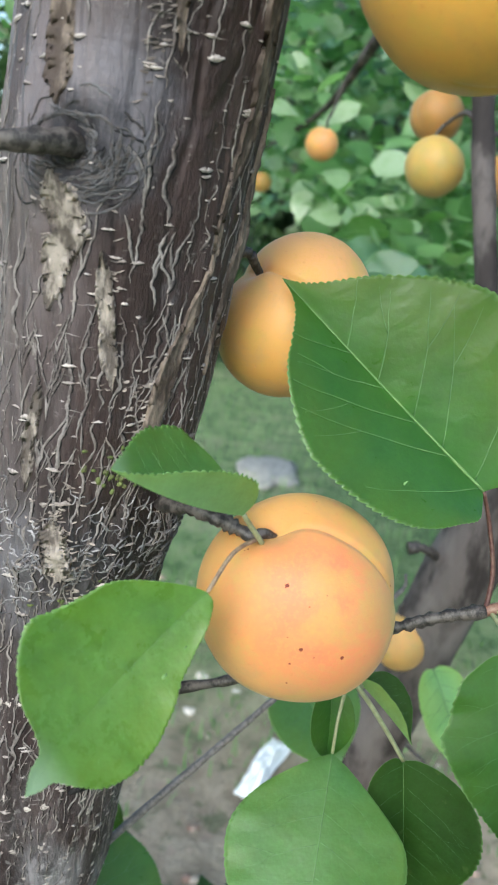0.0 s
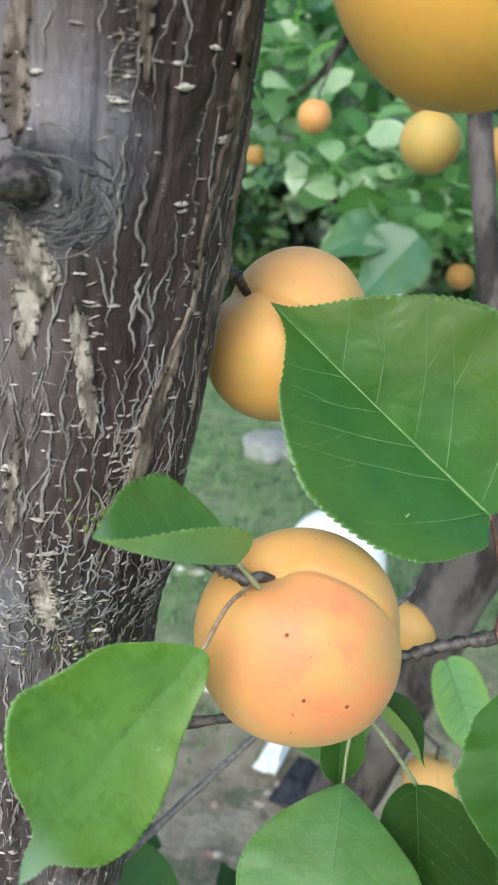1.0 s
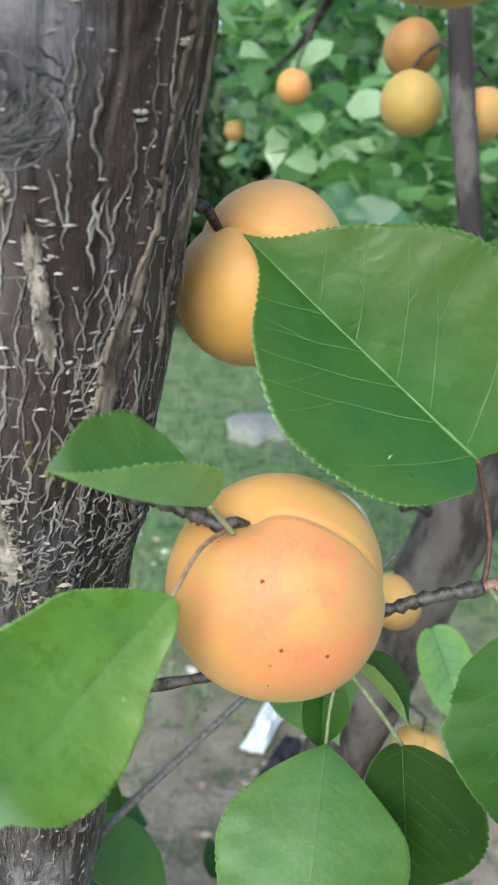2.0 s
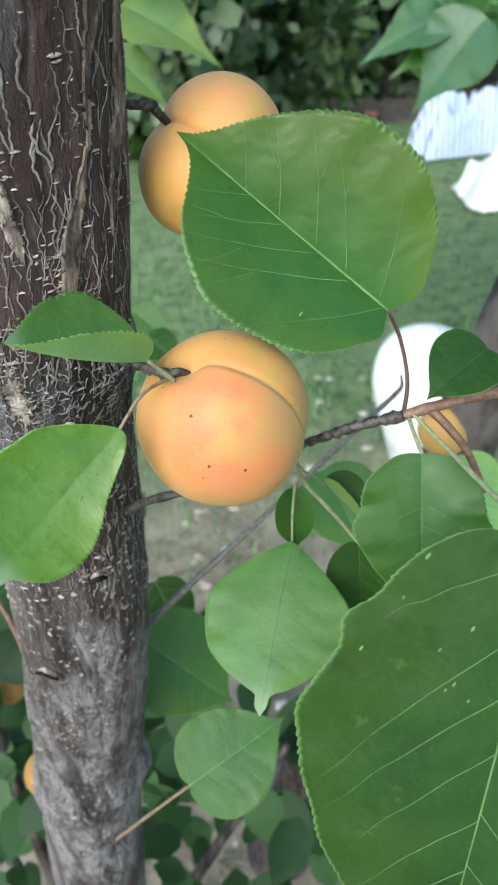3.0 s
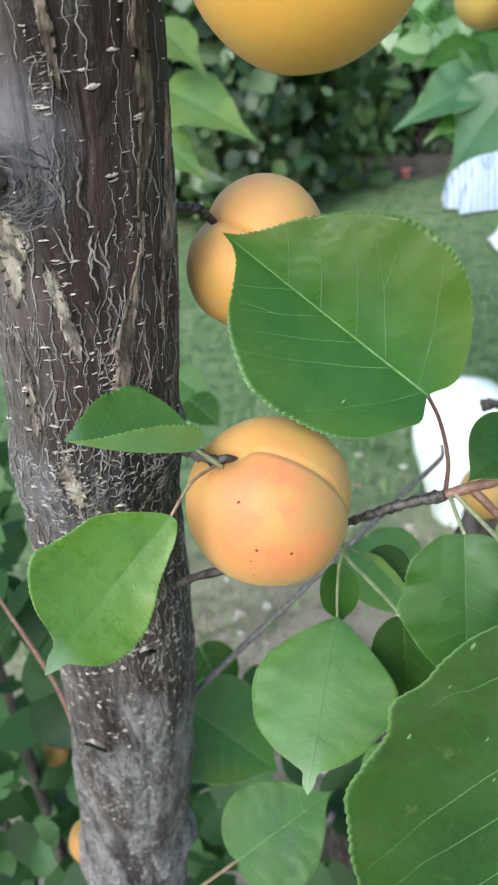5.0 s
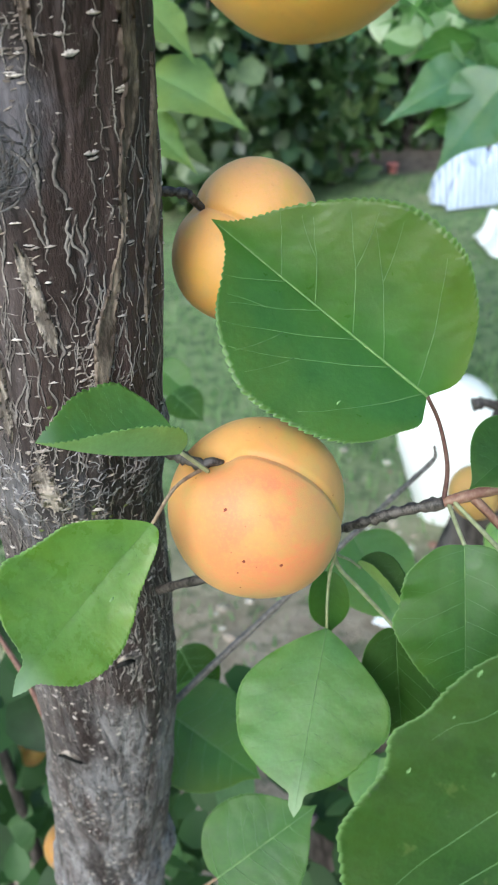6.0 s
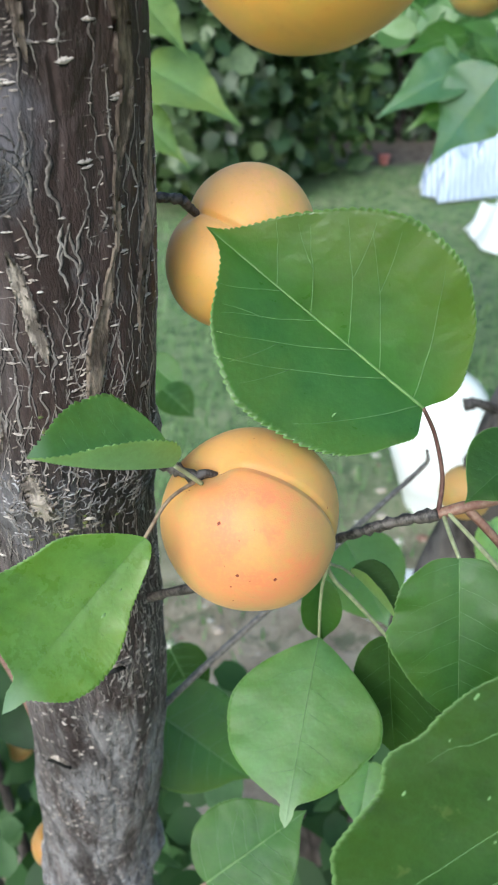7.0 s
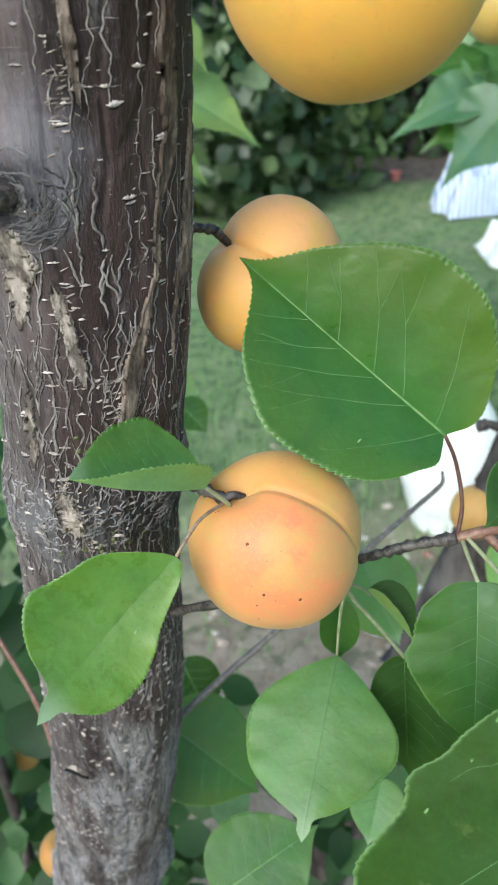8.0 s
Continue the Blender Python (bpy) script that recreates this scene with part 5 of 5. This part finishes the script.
beyond("limb", [(-0.08, 0.78, -0.05), (-0.05, 0.74, 0.12), (0.04, 0.64, 0.55), (0.1252, 0.5615, 0.907), (0.167, 0.533, 1.08), (0.21, 0.52, 1.22), (0.27, 0.56, 1.45), (0.32, 0.7, 1.8)],
       (0.06, 0.045, 0.034, 0.027, 0.0255, 0.023, 0.02, 0.014), FAR_BARK, "leaning grey brown limb", 20, 60)
beyond("branch", [(0.185, 0.545, 1.09), (0.176, 0.57, 1.15), (0.1661, 0.607, 1.25), (0.153, 0.645, 1.36), (0.143, 0.70, 1.5), (0.15, 0.9, 1.75)], (0.012, 0.010, 0.009, 0.009, 0.008, 0.005), FAR_BARK, "thin upright branch", 12, 40)
beyond("twig", [(0.145, 0.527, 1.075), (0.134, 0.519, 1.084), (0.1267, 0.5166, 1.087), (0.119, 0.515, 1.086)], (0.0035, 0.003, 0.0045), TWIG, "short dead stub", 8, 14, 0.4)
for k, pts in enumerate(([(0.143, 0.7, 1.5), (0.1, 0.95, 1.5), (0.05, 1.3, 1.45), (-0.05, 1.8, 1.42)], [(0.15, 0.75, 1.56), (0.3, 1.1, 1.5), (0.45, 1.6, 1.5), (0.6, 2.2, 1.5)],
                         [(0.3, 0.65, 1.7), (0.25, 1.1, 1.75), (0.2, 1.7, 1.85), (0.1, 2.3, 1.9)])):
    beyond("branch", pts, (0.008, 0.006, 0.003), FAR_BARK, "", 8, 24, 0.15, k)


for k, pts in enumerate(([(0.27, 0.56, 1.45), (0.25, 0.45, 1.44), (0.21, 0.357, 1.404)], [(0.152, 0.648, 1.37), (0.14, 0.66, 1.385), (0.1273, 0.677, 1.377)],
                         [(0.148, 0.672, 1.43), (0.138, 0.69, 1.425), (0.128, 0.706, 1.4145)], [(0.153, 0.645, 1.36), (0.165, 0.66, 1.372), (0.1786, 0.676, 1.366)],
                         [(0.07, 1.16, 1.47), (0.06, 1.165, 1.44), (0.052, 1.166, 1.42)], [(0.15, 0.55, 1.05), (0.135, 0.545, 1.04), (0.1243, 0.5385, 1.027)],
                         [(0.12, 0.565, 0.88), (0.14, 0.55, 0.905), (0.1612, 0.534, 0.8987)])):
    beyond("twig", pts, (0.003, 0.002, 0.0014), TWIG, "", 7, 12, 0.3, k)


def crown():
    rng = np.random.default_rng(7)
    centres, normals = [], []
    while len(centres) < 8800:
        y = 1.2 + 1.8 * rng.random()
        x = rng.uniform(-0.7, 1.7)
        z = rng.uniform(1.0, 2.3)
        round_off = ((x - 0.5) / 1.12) ** 2 + ((y - 1.85) / 1.05) ** 2 + ((z - 1.5) / 0.68) ** 2
        if round_off > 1 + 0.5 * noise.noise(Vector((x * 3, y * 3, z * 3))) or z < 1.31 - 0.14 * min(1.0, max(0.0, (x / y - 0.025) / 0.07)) - 0.03 * (y - 1.2) or x < -0.03 * y - 0.02 and z < 1.35 + 0.12 * y:
            continue
        if noise.noise(Vector((x * 5, y * 4, z * 5))) < -0.05:
            continue
        if any(abs(x - a * y / b) < 0.075 and abs(z - c) < 0.075 and y < b + 0.06 for a, b, c in ((0.048, 1.16, 1.39), (-0.05, 1.725, 1.348), (0.312, 1.356, 1.169))):
            continue
        centres.append(np.array((x, y, z)) - np.array(tree2.location))
        normals.append(np.array((rng.normal() * 0.7, rng.normal() * 0.7 - 0.45, abs(rng.normal()) + 0.35)))
    v, f = crowd(centres, normals, 0.054, 8, shape=0.34, stations=6, spread=(0.5, 1.35))
    tagged(from_arrays("crown", v, f, CROWN, tree2, "dense green apricot foliage"), kind="stuff")


crown()


def far_leaf(base, tip, face, **k):
    return leaf(tree2, Vector(base) - Vector(tree2.location), Vector(tip) - Vector(tree2.location), face, **k)


TAILED = ((0.0, 0.12), (0.06, 0.24), (0.18, 0.34), (0.32, 0.36), (0.46, 0.30), (0.60, 0.19), (0.74, 0.09), (0.88, 0.035))
for k, (b, t, f, m, w) in enumerate((
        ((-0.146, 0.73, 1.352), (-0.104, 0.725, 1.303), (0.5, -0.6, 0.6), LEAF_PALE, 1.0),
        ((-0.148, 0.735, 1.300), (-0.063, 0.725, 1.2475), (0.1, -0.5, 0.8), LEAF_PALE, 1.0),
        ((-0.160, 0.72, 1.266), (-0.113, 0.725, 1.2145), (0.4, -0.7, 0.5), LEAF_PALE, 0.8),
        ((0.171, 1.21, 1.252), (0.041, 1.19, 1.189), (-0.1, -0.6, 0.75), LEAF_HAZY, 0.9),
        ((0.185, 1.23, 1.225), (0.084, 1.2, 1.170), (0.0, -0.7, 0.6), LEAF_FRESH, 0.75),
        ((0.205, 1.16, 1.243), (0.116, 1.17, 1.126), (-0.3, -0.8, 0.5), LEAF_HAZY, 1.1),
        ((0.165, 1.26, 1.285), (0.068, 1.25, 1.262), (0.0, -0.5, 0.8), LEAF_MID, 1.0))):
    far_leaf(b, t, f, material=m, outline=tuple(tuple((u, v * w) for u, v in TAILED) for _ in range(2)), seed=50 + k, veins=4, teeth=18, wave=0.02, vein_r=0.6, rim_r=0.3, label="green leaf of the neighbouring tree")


far_leaf((-0.1441, 0.6631, 1.0243), (-0.1095, 0.6368, 1.0071), (0.2, -0.6, 0.7), material=LEAF_DARK, wide=(0.4, 0.4), seed=61, veins=4, teeth=14, label="dark leaf behind the trunk")
far_leaf((-0.1745, 0.7183, 1.0293), (-0.1326, 0.6988, 1.0010), (0.2, -0.7, 0.5), material=LEAF_MID, wide=(0.36, 0.36), seed=62, veins=4, teeth=14, label="dark leaf behind the trunk")


# ---- low leaves beside the trunk ----
def sapling(name, label, place, boxes, count, size, material, seed, stems):
    ob = thing(name, label, "shrub", place)
    rng = np.random.default_rng(seed)
    at = Vector(place)
    for k, pts in enumerate(stems):
        bm = bmesh.new()
        tube(bm, [Vector(p) - at for p in pts], (0.012, 0.008, 0.003), 8, 20, 0.15, k)
        part("stem", bm, FAR_BARK, ob)
    centres, normals = [], []
    for (x0, x1, y0, y1, z0, z1), share in boxes:
        for _ in range(int(count * share)):
            centres.append(np.array((rng.uniform(x0, x1), rng.uniform(y0, y1), rng.uniform(z0, z1))) - np.array(place))
            normals.append(np.array((rng.normal() * 0.6, rng.normal() * 0.6 - 0.5, abs(rng.normal()) + 0.4)))
    v, f = crowd(centres, normals, size, seed + 1, shape=0.33, stations=7)
    tagged(from_arrays("foliage", v, f, material, ob, "mixed green leaves"), kind="stuff")
    return ob


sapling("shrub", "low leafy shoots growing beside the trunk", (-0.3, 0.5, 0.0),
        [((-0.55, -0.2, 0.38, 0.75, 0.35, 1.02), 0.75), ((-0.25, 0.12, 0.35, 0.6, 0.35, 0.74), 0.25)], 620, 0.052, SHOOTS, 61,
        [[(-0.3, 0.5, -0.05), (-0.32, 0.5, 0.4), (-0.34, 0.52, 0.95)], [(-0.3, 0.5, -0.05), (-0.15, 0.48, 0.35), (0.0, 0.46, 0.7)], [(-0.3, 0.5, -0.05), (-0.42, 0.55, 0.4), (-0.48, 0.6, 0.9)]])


# ---- far shrubs closing the garden ----
def shrub(place, width, depth, height, count, seed, size=0.09, material=SHADED_HEDGE, shape=0.42, label="dense garden shrub behind the lawn, shade put into its leaf colour", bark=FAR_BARK):
    ob = thing("shrub", label, "shrub", place, "garden shrubs")
    rng = np.random.default_rng(seed)
    for k in range(5):
        a = rng.uniform(0, 6.28)
        e = Vector((math.cos(a) * width * 0.35, math.sin(a) * depth * 0.35, height * rng.uniform(0.6, 0.9)))
        bm = bmesh.new()
        tube(bm, [(0, 0, -0.05), e * 0.35 + Vector((0.03, 0, 0.1)), e], (0.035, 0.02, 0.006), 7, 12, 0.1, k)
        part("stem", bm, bark, ob)
    centres, normals = [], []
    while len(centres) < count:
        q = rng.uniform(-1, 1, 3)
        q[2] = rng.random()
        d = math.sqrt(q[0] ** 2 + q[1] ** 2 + (2 * q[2] - 1.0) ** 2 * 0.8)
        bumpy = 0.95 + 0.35 * noise.noise(Vector(q * 2.3) + Vector((seed, 0, 0)))
        if d > bumpy or d < 0.45 * bumpy or noise.noise(Vector(q * 5) + Vector((0, seed, 0))) < -0.25:
            continue
        centres.append(np.array((q[0] * width / 2, q[1] * depth / 2, q[2] * height)))
        normals.append(np.array((q[0] + rng.normal() * 0.5, q[1] + rng.normal() * 0.5, 0.5 + rng.normal() * 0.5)))
    v, f = crowd(centres, normals, size, seed, stations=4, spread=(0.4, 1.9), shape=shape)
    tagged(from_arrays("foliage", v, f, material, ob, "small dark green leaves"), kind="stuff")


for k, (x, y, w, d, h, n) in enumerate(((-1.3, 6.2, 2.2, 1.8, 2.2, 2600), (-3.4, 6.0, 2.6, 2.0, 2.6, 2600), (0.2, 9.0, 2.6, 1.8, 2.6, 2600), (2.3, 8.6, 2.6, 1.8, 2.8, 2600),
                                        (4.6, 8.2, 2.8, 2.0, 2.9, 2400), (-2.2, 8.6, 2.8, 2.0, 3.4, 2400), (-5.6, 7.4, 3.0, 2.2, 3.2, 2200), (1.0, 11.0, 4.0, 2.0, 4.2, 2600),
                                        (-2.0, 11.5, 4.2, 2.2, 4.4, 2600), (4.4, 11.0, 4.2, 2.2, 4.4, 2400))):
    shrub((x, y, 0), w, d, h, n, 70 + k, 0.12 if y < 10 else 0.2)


shrub((-0.5, 7.1, 0), 1.3, 0.9, 1.25, 330, 91, 0.15, BUSH, 0.26, "loose bush with narrow yellow green leaves before the hedge", TWIG_GREY)
shrub((-1.5, 6.3, 0), 1.4, 1.0, 1.0, 330, 92, 0.16, BUSH, 0.28, "loose bush with narrow yellow green leaves before the hedge", TWIG_GREY)


# ---- things on the lawn ----
def canister(place):
    """A round-shouldered white container, narrower at the foot."""
    ob = thing("canister", "white rounded plastic canister standing on the soil", "container", place)

    def turned(profile, name, material, label=""):
        bm = bmesh.new()
        n = 56
        rings = [[bm.verts.new((r * math.cos(2 * math.pi * k / n), r * math.sin(2 * math.pi * k / n), z)) for k in range(n)] for r, z in profile]
        for a, b in zip(rings, rings[1:]):
            for k in range(n):
                bm.faces.new((a[k], a[(k + 1) % n], b[(k + 1) % n], b[k]))
        bm.faces.new(rings[0][::-1])
        bm.faces.new(rings[-1])
        return part(name, bm, material, ob, label)

    turned([(0.068, 0.0), (0.078, 0.003), (0.082, 0.012), (0.093, 0.06), (0.104, 0.105), (0.1065, 0.108), (0.1065, 0.116), (0.108, 0.12), (0.124, 0.18), (0.137, 0.235),
            (0.1425, 0.275), (0.1425, 0.305), (0.137, 0.34), (0.125, 0.375), (0.107, 0.403), (0.083, 0.424), (0.055, 0.437), (0.03, 0.441)], "body", WHITE_PLASTIC)
    turned([(0.029, 0.438), (0.03, 0.445), (0.028, 0.449), (0.01, 0.45)], "cap", WHITE_PLASTIC)


canister((0.215, 1.995, 0.0))


def cloth(place, name, label, category, size, material, seed, lift=0.12, turn=0.0, steep=3):
    """A crumpled sheet lying in folds."""
    ob = thing(name, label, category, place)
    rng = np.random.default_rng(seed)
    off = rng.uniform(0, 9, 2)
    n = 36
    bm = bmesh.new()
    sheets = []
    for side in (0, -0.004):
        rows = []
        for j in range(n + 1):
            row = []
            for i in range(n + 1):
                u, v = i / n - 0.5, j / n - 0.5
                edge = max(0.0, 1 - (2 * max(abs(u), abs(v))) ** steep)
                z = lift * edge * (0.65 + 0.8 * abs(noise.noise(Vector((u * 3 + off[0], v * 3 + off[1], 0)))) + 0.35 * noise.noise(Vector((u * 8, v * 8 + off[0], 5))))
                wob = 0.12 * noise.noise(Vector((u * 3, v * 3, 9 + off[1])))
                x, y = size[0] * (u + wob), size[1] * (v + wob * 0.7)
                row.append(bm.verts.new((x * math.cos(turn) - y * math.sin(turn), x * math.sin(turn) + y * math.cos(turn), max(0.01, z) + side + 0.02)))
            rows.append(row)
        sheets.append(rows)
    a, b = sheets
    for j in range(n):
        for i in range(n):
            bm.faces.new((a[j][i], a[j][i + 1], a[j + 1][i + 1], a[j + 1][i]))
            bm.faces.new((b[j][i], b[j + 1][i], b[j + 1][i + 1], b[j][i + 1]))
        for rim in ((a[j][0], a[j + 1][0], b[j + 1][0], b[j][0]), (a[j][n], b[j][n], b[j + 1][n], a[j + 1][n]),
                    (a[0][j], b[0][j], b[0][j + 1], a[0][j + 1]), (a[n][j], a[n][j + 1], b[n][j + 1], b[n][j])):
            bm.faces.new(rim)
    part("sheet", bm, material, ob)
    return ob


cloth((0.74, 6.2, 0.0), "striped_cloth", "crumpled pale blue striped cloth heaped on the lawn", "cloth", (0.80, 0.55), STRIPES, 2, 0.40, 0.25, 9)
cloth((0.83, 4.85, 0.0), "white_sack", "crumpled white plastic sack on the lawn", "sack", (0.5, 0.6), WHITE_PLASTIC, 3, 0.3, 0.2)
cloth((0.085, 1.57, 0.0), "white_sack", "small folded white plastic bag on the soil", "bag", (0.055, 0.22), WHITE_PLASTIC, 4, 0.05, -0.4)
cloth((0.13, 1.44, 0.0), "dark_rag", "small dark rag on the soil", "cloth", (0.085, 0.15), DARK_CLOTH, 5, 0.05, -0.4)


def stone(place, size, seed, label):
    rng = np.random.default_rng(seed)
    bm = bmesh.new()
    bmesh.ops.create_icosphere(bm, subdivisions=3, radius=1)
    for v in bm.verts:
        v.co *= 1 + 0.5 * noise.noise(v.co * 1.6 + Vector((seed, 0, 0)))
        v.co = Vector((v.co.x * size[0], v.co.y * size[1], max(v.co.z, -0.6) * size[2]))
    ob = part("stone", bm, STONE)
    ob.location = place
    tagged(ob, label, "stone")


stone((0.02, 3.75, 0.015), (0.16, 0.2, 0.04), 1, "flat pale stone lying in the grass")


def pot(place):
    ob = thing("flower_pot", "small faded red plastic pot lying by the shrubs", "pot", place)
    bm = bmesh.new()
    n = 20
    prof = [(0.035, 0), (0.038, 0.008), (0.05, 0.07), (0.055, 0.072), (0.055, 0.085), (0.048, 0.085), (0.035, 0.015)]
    rings = [[bm.verts.new((r * math.cos(2 * math.pi * k / n), r * math.sin(2 * math.pi * k / n), z)) for k in range(n)] for r, z in prof]
    for a, b in zip(rings, rings[1:]):
        for k in range(n):
            bm.faces.new((a[k], a[(k + 1) % n], b[(k + 1) % n], b[k]))
    bm.faces.new(rings[0][::-1])
    bm.faces.new(rings[-1])
    part("body", bm, RED_PLASTIC, ob)


pot((0.02, 7.5, 0.0))
